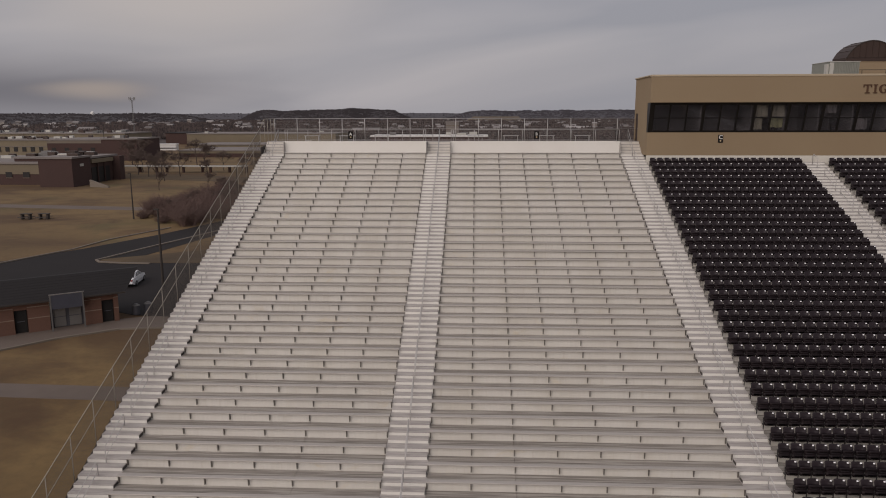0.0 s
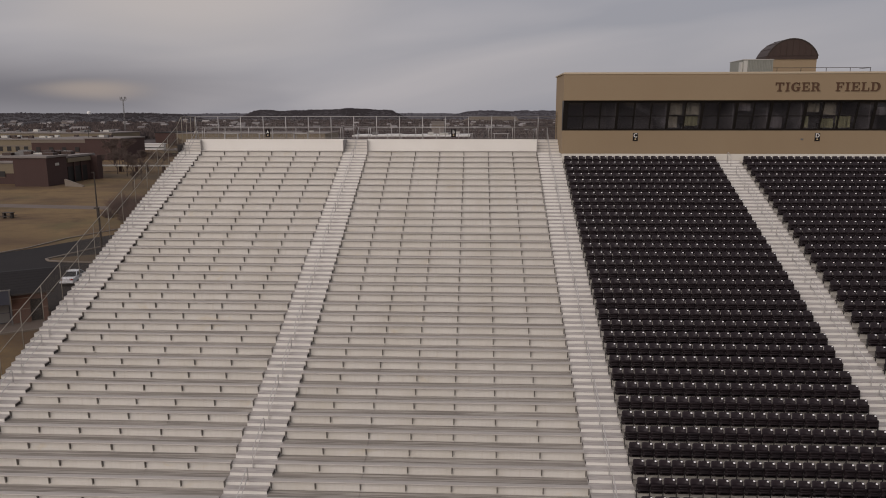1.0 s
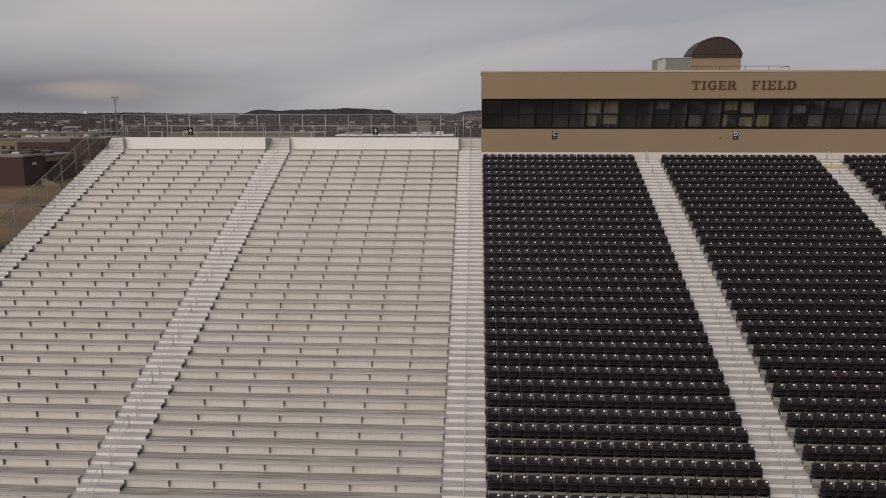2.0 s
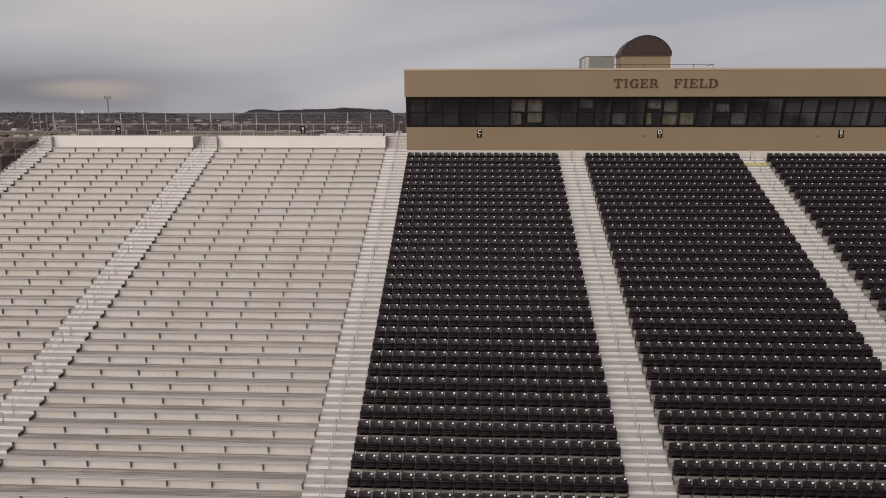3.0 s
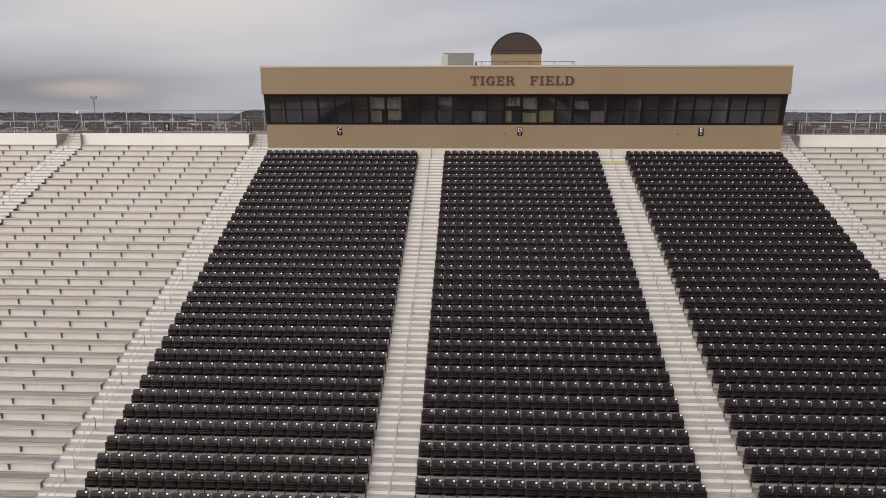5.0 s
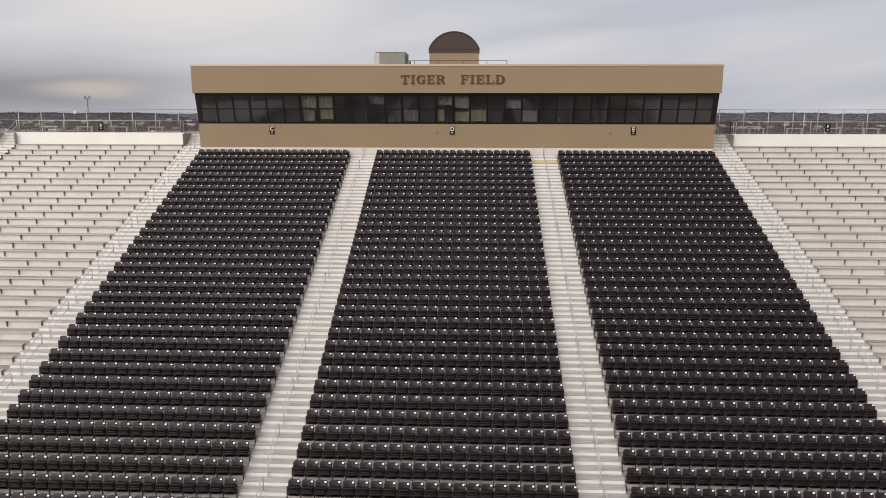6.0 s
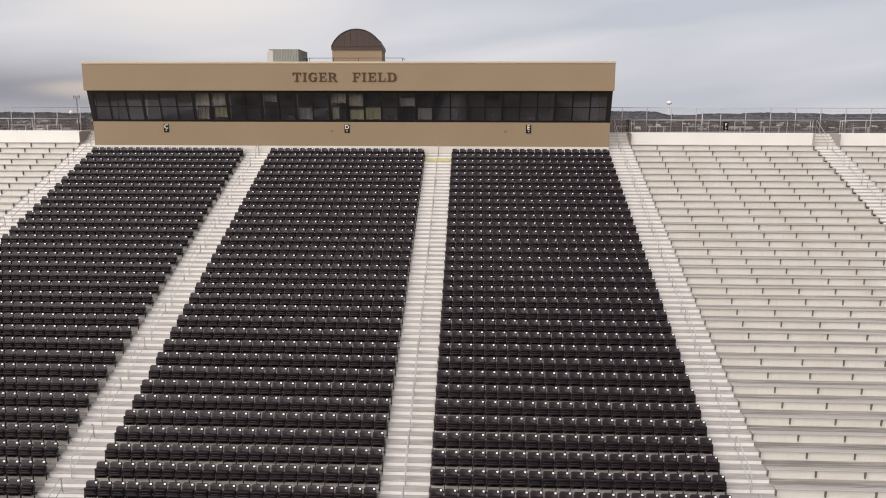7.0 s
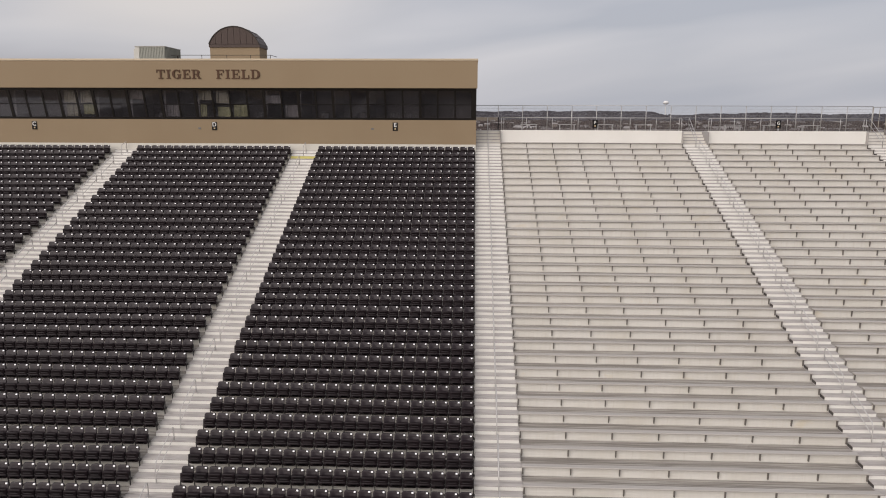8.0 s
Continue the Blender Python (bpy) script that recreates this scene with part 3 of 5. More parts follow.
b = Build()
b.hexa([(-0.020, -0.075, 0.08), (0.020, -0.075, 0.08), (0.020, -0.002, 0.08), (-0.020, -0.002, 0.08)],
       [(-0.020, -0.100, 0.384), (0.020, -0.100, 0.384), (0.020, -0.002, 0.384), (-0.020, -0.002, 0.384)])
b.box(-0.03, 0.03, -0.11, 0.10, 0.384, 0.389)
bracket_me = b.mesh("bracket", M_BRACKET)


def build_bench(x, bays, r, meshes):
    bench = thing("bleacher_bench", "long aluminium bleacher bench on dark riser brackets", "bench", "bleacher benches", at=at_row(x, r))
    part("seat_plank", meshes[0], bench)
    part("end_cap", meshes[1], bench)
    part("end_cap", meshes[1], bench, Matrix.Translation((bays * BAY + 0.006, 0, 0)))
    for k in range(bays + 1):
        part("bracket", bracket_me, bench, Matrix.Translation((min(max(k * BAY, 0.03), bays * BAY - 0.03), 0, 0)), "dark bracket")
    return bench


for x, bays in BENCHES:
    meshes = bench_meshes(bays * BAY)
    first = build_bench(x, bays, 0, meshes)
    for r in range(1, NR):
        copy_thing(first, at_row(x, r))


# ---- chairs ----
def pad(w, h, thick, corner, bow, lean, crown=0.0, curl=0.0):
    """A moulded panel in the x-z plane with rounded corners, bowed across, leaning back and curling away towards the top."""
    out = []
    for cx, cz, a0 in ((w / 2 - corner, corner, -90), (w / 2 - corner, h - corner, 0), (-w / 2 + corner, h - corner, 90), (-w / 2 + corner, corner, 180)):
        for k in range(3):
            a = radians(a0 + 45 * k)
            out.append((cx + corner * math.cos(a), cz + corner * math.sin(a)))
    b = Build()
    n = len(out)
    rings = []
    for y, inset in ((thick, 0.02), (thick * 0.75, 0.0), (thick * 0.2, 0.0), (0.0, 0.022), (crown, 0.12)):
        ring = []
        for u, q in out:
            sx = u * (1 - 2 * inset / w)
            sz = h / 2 + (q - h / 2) * (1 - 2 * inset / h)
            ring.append((sx, y + bow * (1 - (2 * sx / w) ** 2) + lean * sz + curl * sz * sz, sz))
        rings.append(ring)
    p = [q for ring in rings for q in ring]
    f = [tuple(range(n))]
    for i in range(len(rings) - 1):
        for k in range(n):
            j = (k + 1) % n
            f.append((i * n + k, (i + 1) * n + k, (i + 1) * n + j, i * n + j))
    o = (len(rings) - 1) * n
    f += [(o + i, o + 11 - i, o + 10 - i, o + i + 1) for i in range(5)]
    return b.add(p, f)


def chair_builds():
    back = Build().join(pad(0.468, 0.42, 0.045, 0.070, 0.034, 0.25, 0.030, 0.12), Matrix.Translation((0, -0.21, 0.46)))
    seat = Build().join(pad(0.488, 0.225, 0.07, 0.045, -0.02, -0.10, -0.008), Matrix.Translation((0, -0.265, 0.475)))
    seat.join(pad(0.482, 0.172, 0.085, 0.060, -0.022, 0.05, -0.006), Matrix.Translation((0, -0.285, 0.320)))
    leg = Build()
    leg.box(-0.015, 0.015, -0.24, -0.19, 0.0, 0.40, 0, 0.004)
    leg.box(-0.022, 0.022, -0.21, -0.07, 0.30, 0.36, 0, 0.004)
    leg.box(-0.045, 0.045, -0.28, -0.14, 0.024, 0.036)
    leg.hexa([(-0.018, -0.24, 0.38), (0.018, -0.24, 0.38), (0.018, -0.17, 0.38), (-0.018, -0.17, 0.38)],
             [(-0.018, -0.17, 0.64), (0.018, -0.17, 0.64), (0.018, -0.12, 0.64), (-0.018, -0.12, 0.64)])
    tag = Build().hexa([(0.118, -0.126, 0.820), (0.190, -0.126, 0.820), (0.190, -0.092, 0.815), (0.118, -0.092, 0.815)],
                       [(0.118, -0.106, 0.862), (0.190, -0.106, 0.862), (0.190, -0.080, 0.864), (0.118, -0.080, 0.864)])
    return back, seat, leg, tag


c_back, c_seat, c_leg, c_tag = chair_builds()
LEG_SHIFT = Matrix.Translation((-PITCH / 2, 0, 0))
back_me, seat_me = c_back.mesh("backrest", M_CHAIR, smooth=True), c_seat.mesh("seat", M_CHAIR_SEAT, smooth=True)
leg_me, tag_me = c_leg.mesh("standard", M_CHAIR_LEG), c_tag.mesh("number_plate", M_TAG)

NEAR_ROWS = range(31, 36)
rest = Build()
whole = Build().join(c_back).join(c_seat, None, 1).join(c_leg, LEG_SHIFT, 2).join(c_tag, None, 3)
master = None
for x, n in CHAIRS:
    for r in range(2, NR):
        for k in range(n):
            rnd = random.Random(r * 1000 + k * 7 + int(x * 10))
            m = at_row(x + (k + 0.5) * PITCH, r) @ Matrix.Translation((0, 0.06, -0.025)) @ Matrix.Rotation(rnd.uniform(-0.012, 0.012), 4, "Z") @ Matrix.Rotation(rnd.uniform(-0.02, 0.02), 4, "X")
            if r in NEAR_ROWS:
                if master is None:
                    master = thing("stadium_chair", "charcoal plastic stadium chair with its seat folded up", "chair", "stadium chairs", at=m)
                    bk = part("backrest", back_me, master)
                    part("number_plate", tag_me, bk, None, "small white number plate")
                    part("seat", seat_me, master)
                    part("standard", leg_me, master, LEG_SHIFT)
                else:
                    copy_thing(master, m)
            else:
                rest.join(whole, m)
me = bpy.data.meshes.new("chair_rows")
me.from_pydata(rest.v, [], rest.f)
for k in (M_CHAIR, M_CHAIR_SEAT, M_CHAIR_LEG, M_TAG):
    me.materials.append(k)
me.polygons.foreach_set("material_index", rest.m)
me.polygons.foreach_set("use_smooth", [k < 2 for k in rest.m])
me.update()
thing("stadium_chair_rows", "rows of charcoal plastic stadium chairs with folded seats", "chairs", data=me, kind="stuff")
for x, n in CHAIRS:
    for r in range(2, NR):
        thing("row_end_standard", "black iron standard at the end of a chair row", "seat standard", "row end standards", at=at_row(x + n * PITCH, r) @ Matrix.Translation((0, 0.06, 0)), data=leg_me)

# ---- deck behind the benches ----
for x, bays in BENCHES:
    w = bays * BAY
    b = Build()
    b.box(x, x + w, Y_PANEL - 0.02, Y_PANEL + 0.01, Z_TOP + R + 0.03, Z_DECK + 0.06, 0, 0.004)
    b.box(x, x + w, Y_PANEL - 0.026, Y_PANEL - 0.02, Z_TOP + R + 0.05, Z_TOP + R + 0.07)
    pn = thing("deck_fascia", "tall white aluminium fascia below the deck rail", "panel", "deck fascias", data=b.mesh("deck_fascia", M_PANEL), kind="structure")
    b = Build().box(x, x + w, 0.02, Y_PANEL - 0.022, Z_TOP + R - 0.05, Z_TOP + R)
    part("ledge", b.mesh("ledge", M_SEAT), pn)
    b = Build().box(x, x + w, Y_PANEL + 0.012, 2.0, Z_DECK - 0.06, Z_DECK)
    part("deck_board", b.mesh("deck_board", M_TREAD), pn)
for x0, x1 in ((-47.5, -18.44), (18.42, 47.5)):
    b = Build().box(x0, x1, 2.004, 3.28, Z_DECK - 0.06, Z_DECK)
    thing("floor_deck", "aluminium deck floor along the back fence", "floor", data=b.mesh("floor_deck", M_TREAD), kind="structure")


def wire_mesh(x0, x1, z0, z1, step, slope=0.0, rad=0.0028):
    """Diagonal chain-link wires in the x-z plane; slope tilts the panel along x."""
    b = Build()
    h = z1 - z0
    n = int((x1 - x0 + h) / step)
    for k in range(n + 1):
        for s in (1, -1):
            a = x0 - h + k * step if s > 0 else x0 + k * step
            u0, u1 = a, a + s * h
            t0, t1 = 0.0, 1.0
            lo, hi = sorted((u0, u1))
            if hi < x0 + 0.01 or lo > x1 - 0.01:
                continue
            for lim, sign in ((x0, 1), (x1, -1)):
                q = (lim - u0) / (u1 - u0)
                if (u0 - lim) * sign < 0:
                    t0 = max(t0, q)
                if (u1 - lim) * sign < 0:
                    t1 = min(t1, q)
            if t1 - t0 < 0.02:
                continue
            p = [(u0 + (u1 - u0) * t, 0.0, z0 + h * t + slope * (u0 + (u1 - u0) * t)) for t in (t0, t1)]
            b.tube(p, rad, 3, closed=False)
    return b


# rail on the fascia, with the section letters
post_me = Build().tube([(0, 0, 0), (0, 0, 0.86)], 0.022, 6).mesh("post", M_GALV, smooth=True)


def build_deck_rail(x, bays):
    w = bays * BAY
    rail = thing("deck_rail", "galvanised pipe rail on the deck edge", "railing", "deck rails", at=Matrix.Translation((x, Y_PANEL + 0.04, Z_DECK + 0.06)))
    for k in range(bays + 1):
        part("post", post_me, rail, Matrix.Translation((min(max(k * BAY, 0.05), w - 0.05), 0, 0)))
    part("top_rail", Build().tube([(0.03, 0, 0.86), (w - 0.03, 0, 0.86)], 0.024, 6).mesh("top_rail", M_GALV, smooth=True), rail)
    part("wire_mesh", wire_mesh(0.05, w - 0.05, 0.02, 0.84, 0.1, 0.0, 0.0013).mesh("wire_mesh", M_WIRE), rail)
    for xe in (0.22, w - 0.22):
        part("brace_post", post_me, rail, Matrix.Translation((xe, 0, 0)))
    return rail


for x, bays in BENCHES:
    build_deck_rail(x, bays)


def build_sign(text, x, y, z, size):
    s = thing("section_sign", "black plate with the white section letter " + text, "sign", "section signs", at=Matrix.Translation((x, y, z)))
    part("plate", Build().box(-0.18, 0.18, -0.012, 0.012, -0.285, 0.285, 0, 0.004).mesh("plate", M_SIGN), s)
    part("letter", letter_mesh(text, size, 0.008, M_SIGNWHITE), s, Matrix.Translation((0, -0.018, -0.02)), "white letter")
    part("mark", Build().box(-0.05, 0.05, -0.02, -0.0125, -0.20, -0.11).mesh("mark", M_SIGNTAN), s, None, "small tan mark")
    return s


for text, x, y, z in (("A", -40.6, 0.34, 17.02), ("B", -26.4, 0.34, 17.02), ("F", 26.72, 0.34, 17.02), ("G", 39.5, 0.34, 17.02),
                      ("C", -13.11, -1.085, 16.78), ("D", -0.13, -1.085, 16.78), ("E", 12.65, -1.085, 16.78)):
    build_sign(text, x, y, z, 0.40 if y < 0 else 0.30)


# back fence
def build_fence(x0, x1, h):
    f = thing("back_fence", "tall galvanised chain-link fence behind the deck", "fence", "deck fences", at=Matrix.Translation((x0, Y_FENCE, Z_DECK)))
    w = x1 - x0
    n = round(w / BAY)
    pm = Build().tube([(0, 0, 0), (0, 0, h)], 0.03, 6).mesh("fence_post", M_GALV, smooth=True)
    for k in range(n + 1):
        part("fence_post", pm, f, Matrix.Translation((w * k / n, 0, 0)))
    for z, nm in ((h, "top_rail"), (0.95, "mid_rail"), (0.08, "bottom_rail")):
        part(nm, Build().tube([(0, 0, z), (w, 0, z)], 0.022 if z > 1 else 0.012, 6).mesh(nm, M_GALV, smooth=True), f)
    for k in range(1, 8):
        if k != 4:
            part("line_wire", Build().tube([(0, 0, h * k / 8), (w, 0, h * k / 8)], 0.004, 4).mesh("line_wire", M_WIRE), f)
    part("wire_mesh", wire_mesh(0, w, 0.08, h, 0.1, 0.0, 0.0014).mesh("wire_mesh", M_WIRE), f)


build_fence(-47.25, -17.99, 1.76)
build_fence(18.13, 47.39, 1.82)

# dark gate leaves folded back at the heads of the aisles beside the press box
def build_gate(x):
    g_ = thing("deck_gate", "black steel gate leaf folded open at the deck stairs", "gate", "deck gates", at=Matrix.Translation((x, 0.43, Z_DECK)))
    part("hinge_post", Build().box(-0.024, 0.024, -0.024, 0.024, 0.0, 0.97, 0, 0.006).mesh("hinge_post", M_SIGN), g_)
    leaf = part("gate_leaf", Build().tube([(0, 0.06, 0.12), (0, 0.95, 0.12), (0, 0.95, 0.92), (0, 0.06, 0.92), (0, 0.06, 0.12)], 0.014, 6).mesh("gate_leaf", M_SIGN), g_)
    bar = Build().tube([(0, 0, 0.12), (0, 0, 0.92)], 0.005, 5).mesh("bar", M_SIGN)
    for k in range(1, 8):
        part("bar", bar, leaf, Matrix.Translation((0, 0.06 + 0.89 * k / 8, 0)))
    part("base_plate", Build().box(-0.1, 0.1, -0.09, 0.09, 0.0, 0.02).mesh("base_plate", M_GALV), g_)


build_gate(19.88)
build_gate(-20.30)

lp = thing("deck_post", "tall pale galvanised post behind the deck rail", "post", at=Matrix.Translation((25.08, 0.50, Z_DECK)))
part("shaft", Build().tube([(0, 0, 0), (0, 0, 1.46)], 0.045, 8).mesh("shaft", M_GALV, smooth=True), lp)
part("cap", Build().tube([(0, 0, 1.461), (0, 0, 1.49)], 0.055, 8).mesh("cap", M_GALV), lp)

# benches on the deck
b = Build().box(-0.62, 0.62, -0.13, 0.13, 0.42, 0.46, 0, 0.006).mesh("seat_plank", M_GALV)
leg2 = Build().box(-0.02, 0.02, -0.11, 0.11, 0.0, 0.42, 0, 0.003).mesh("leg", M_GALV)
master = None
for x, bays in BENCHES:
    for k in range(int(bays * BAY / 2.75)):
        m = Matrix.Translation((x + 1.9 + k * 2.75 + (0.2 if x > 0 else 0), 1.55, Z_DECK))
        if master is None:
            master = thing("deck_bench", "short aluminium bench standing on the deck", "bench", "deck benches", at=m)
            part("seat_plank", b, master)
            for s in (-0.52, 0.52):
                part("leg", leg2, master, Matrix.Translation((s, 0, 0)))
        else:
            copy_thing(master, m)


# guard along both ends of the stand
def build_guard(x):
    gd = thing("end_guard", "sloping galvanised guard fence along the stand's end", "fence", "end guards", at=Matrix.Translation((x, 0, Z_TOP)))
    k = R / T
    n = 17
    length = (NR - 1) * T
    pm = Build().tube([(0, 0, -0.5), (0, 0, 2.12)], 0.020, 6).mesh("guard_post", M_GUARD, smooth=True)
    for i in range(n + 1):
        y = 0.3 - length * i / n
        part("guard_post", pm, gd, Matrix.Translation((0, y, y * k)))
    for h, nm in ((2.12, "top_rail"), (1.26, "mid_rail")):
        part(nm, Build().tube([(0, 0.3, 0.3 * k + h), (0, 0.3 - length, (0.3 - length) * k + h)], 0.021, 6).mesh(nm, M_GUARD, smooth=True), gd)
    wm = wire_mesh(-length + 0.3, 0.3, -0.1, 2.12, 0.075, k, 0.0028)
    part("wire_mesh", Build().join(wm, Matrix.Rotation(radians(90), 4, "Z")).mesh("wire_mesh", M_DARKWIRE), gd)
    for y in (0.5, 1.4, 2.3, 3.15):
        part("guard_post", pm, gd, Matrix.Translation((0.3 if x < 0 else -0.2, y, Z_DECK - Z_TOP - 0.36)))
    part("deck_top_rail", Build().tube([(0, 0.3, 0.3 * k + 2.12), (0.3 if x < 0 else -0.2, 0.5, 2.96), (0.3 if x < 0 else -0.2, 3.15, 2.98)], 0.026, 6).mesh("deck_top_rail", M_GUARD, smooth=True), gd)


build_guard(-47.62)
build_guard(47.62)


# ---- press box ----
BX, Y_WALL, Y_FASC, Y_BACK = 18.355, -1.06, -1.87, 3.55
BOX_AT = Matrix.Translation((-0.065, 0, 0))
Z_BOX, Z_SILL, Z_HEAD, Z_ROOF = 15.565, 17.24, 19.375, 21.30
box = thing("press_box", "tan stucco press box with a raked band of dark windows", "press box", kind="structure", at=BOX_AT)
b = Build().box(-BX, BX, Y_WALL, Y_WALL + 0.2, Z_BOX, Z_SILL)
part("front_wall", b.mesh("front_wall", M_STUCCO), box)
b = Build().box(-BX + 0.01, BX - 0.01, Y_WALL - 0.02, Y_WALL + 0.22, Z_TOP - R - 0.02, Z_BOX - 0.002)
part("base_band", b.mesh("base_band", M_BAND), box, None, "pale base band")
b = Build().box(-BX - 0.06, BX + 0.06, Y_FASC, Y_FASC + 0.25, Z_HEAD, Z_ROOF - 0.112, 0, 0.01)
part("fascia", b.mesh("fascia", M_STUCCO), box)
b = Build().box(-BX - 0.09, BX + 0.09, Y_FASC - 0.03, Y_FASC + 0.32, Z_ROOF - 0.11, Z_ROOF + 0.03, 0, 0.012)
for s in (-1, 1):
    b.box(s * (BX - 0.03) - 0.12, s * (BX - 0.03) + 0.12, Y_FASC + 0.322, Y_BACK + 0.05, Z_ROOF - 0.058, Z_ROOF + 0.03, 0, 0.012)
part("coping", b.mesh("coping", M_COPING), box, None, "pale metal coping")
b = Build().box(-BX, BX, Y_FASC + 0.252, -1.3, Z_HEAD + 0.0, Z_HEAD + 0.06)
part("soffit", b.mesh("soffit", M_STUCCO), box)
b = Build().box(-BX + 0.02, BX - 0.02, Y_FASC + 0.3, Y_BACK, Z_ROOF - 0.35, Z_ROOF - 0.12)
part("roof", b.mesh("roof", M_ROOF), box, None, "grey membrane roof")
b = Build().box(-BX, BX, Y_BACK - 0.2, Y_BACK, Z_BOX, Z_ROOF - 0.06)
part("back_wall", b.mesh("back_wall", M_STUCCO), box)
for s, nm in ((-1, "west_wall"), (1, "east_wall")):
    x0, x1 = sorted((s * BX, s * (BX - 0.2)))
    b = Build()
    # raked front edge beside the glazing, then the plain wall with its doorway
    b.hexa([(x0, Y_WALL + 0.002, Z_SILL), (x1, Y_WALL + 0.002, Z_SILL), (x1, Y_WALL + 0.35, Z_SILL), (x0, Y_WALL + 0.35, Z_SILL)],
           [(x0, -1.62, Z_HEAD), (x1, -1.62, Z_HEAD), (x1, Y_WALL + 0.35, Z_HEAD), (x0, Y_WALL + 0.35, Z_HEAD)], 1)
    b.box(x0, x1, Y_WALL + 0.352, 2.3, Z_BOX, Z_ROOF - 0.06)
    b.box(x0, x1, Y_WALL + 0.2, Y_WALL + 0.352, Z_BOX, Z_SILL)
    b.box(x0, x1, Y_FASC + 0.252, Y_WALL + 0.352, Z_HEAD, Z_ROOF - 0.06)
    b.box(x0, x1, 2.3, 3.3, Z_DECK + 2.1, Z_ROOF - 0.06)
    b.box(x0, x1, 3.3, Y_BACK - 0.2, Z_BOX, Z_ROOF - 0.06)
    part(nm, b.mesh(nm, M_STUCCO, M_BRONZE), box)
    b = Build().box(s * (BX - 0.1) - 0.03, s * (BX - 0.1) + 0.03, 2.3, 3.3, Z_DECK - 0.05, Z_DECK + 2.098)
    d = part("side_door", b.mesh("side_door", M_ROOFBROWN), box, None, "brown steel side door")
    b = Build().box(s * (BX - 0.04) - 0.02, s * (BX - 0.04) + 0.02, 2.4, 2.5, Z_DECK + 0.95, Z_DECK + 1.0)
    part("door_handle", b.mesh("door_handle", M_GALV), d)

# glazing: thirty panes in groups, leaning outwards to the top
NPANE = 30
PANE = (2 * BX - 0.5) / NPANE
HEAVY = {0, 3, 6, 8, 10, 12, 14, 18, 20, 22, 24, 27, 30}
Y_TOPGLASS = -1.62
rake = (Y_TOPGLASS - Y_WALL) / (Z_HEAD - Z_SILL)


def raked_bar(x0, x1, z0, z1, front, back):
    """A bar in the plane of the raked glazing."""
    def yy(z):
        return Y_WALL + (z - Z_SILL) * rake
    return Build().hexa([(x0, yy(z0) + front, z0), (x1, yy(z0) + front, z0), (x1, yy(z0) + back, z0), (x0, yy(z0) + back, z0)],
                        [(x0, yy(z1) + front, z1), (x1, yy(z1) + front, z1), (x1, yy(z1) + back, z1), (x0, yy(z1) + back, z1)])


band = thing("window_band", "raked band of dark bronze-framed tinted windows", "window", kind="structure", at=BOX_AT)
for nm, z0, z1 in (("sill_frame", Z_SILL + 0.002, Z_SILL + 0.14), ("head_frame", Z_HEAD - 0.16, Z_HEAD - 0.002)):
    part(nm, raked_bar(-BX + 0.2, BX - 0.2, z0, z1, 0.0, 0.14).mesh(nm, M_BRONZE), band)
zg0, zg1 = Z_SILL + 0.14, Z_HEAD - 0.16
zm = (zg0 + zg1) / 2 - 0.02
for k in range(NPANE + 1):
    x = -BX + 0.25 + k * PANE
    hw = 0.095 if k in HEAVY else 0.05
    part("mullion", raked_bar(x - hw, x + hw, zg0, zg1, 0.005, 0.14).mesh("mullion", M_BRONZE), band)
for k in range(NPANE):
    x = -BX + 0.25 + k * PANE
    w = part("window", None, band)
    part("transom", raked_bar(x + 0.05, x + PANE - 0.05, zm - 0.025, zm + 0.025, 0.02, 0.10).mesh("transom", M_BRONZE), w)
    for z0, z1 in ((zg0, zm - 0.025), (zm + 0.025, zg1)):
        rnd = random.Random(k * 3 + int(z0 * 10))
        pb = raked_bar(x + 0.03, x + PANE - 0.03, z0, z1, 0.05, 0.058)
        c = Vector((x + PANE / 2, Y_WALL + 0.05 + rake * ((z0 + z1) / 2 - Z_SILL), (z0 + z1) / 2))
        wob = Matrix.Translation(c) @ Matrix.Rotation(rnd.uniform(-0.006, 0.006), 4, "X") @ Matrix.Rotation(rnd.uniform(-0.006, 0.006), 4, "Z") @ Matrix.Translation(-c)
        pane = part("pane", Build().join(pb, wob).mesh("pane", M_GLASS), w)
        pane.visible_shadow = False

# rooms behind the glass
rooms = thing("press_rooms", "dim press rooms with plain walls and a counter", "room", kind="structure", at=BOX_AT)
part("room_floor", Build().box(-BX + 0.2, BX - 0.2, Y_WALL + 0.202, Y_BACK - 0.2, 16.45, 16.5).mesh("room_floor", M_ROOMDARK), rooms)
part("room_ceiling", Build().box(-BX + 0.2, BX - 0.2, -1.28, Y_BACK - 0.2, Z_HEAD + 0.07, Z_HEAD + 0.1).mesh("room_ceiling", M_ROOMPALE), rooms)
part("room_back", Build().box(-BX + 0.2, BX - 0.2, 2.6, 2.65, 16.5, Z_HEAD + 0.07).mesh("room_back", M_ROOM), rooms)
part("counter", Build().box(-BX + 0.2, BX - 0.2, Y_WALL + 0.21, Y_WALL + 0.85, 17.2, 17.25).mesh("counter", M_ROOMDARK), rooms)
for k in (3, 6, 8, 10, 12, 14, 18, 20, 22, 24, 27):
    x = -BX + 0.25 + k * PANE
    part("partition", Build().box(x - 0.05, x + 0.05, -0.75, 2.598, 16.5, Z_HEAD + 0.068).mesh("partition", M_ROOM), rooms)


def pane_x(k):
    return -BX - 0.065 + 0.25 + k * PANE


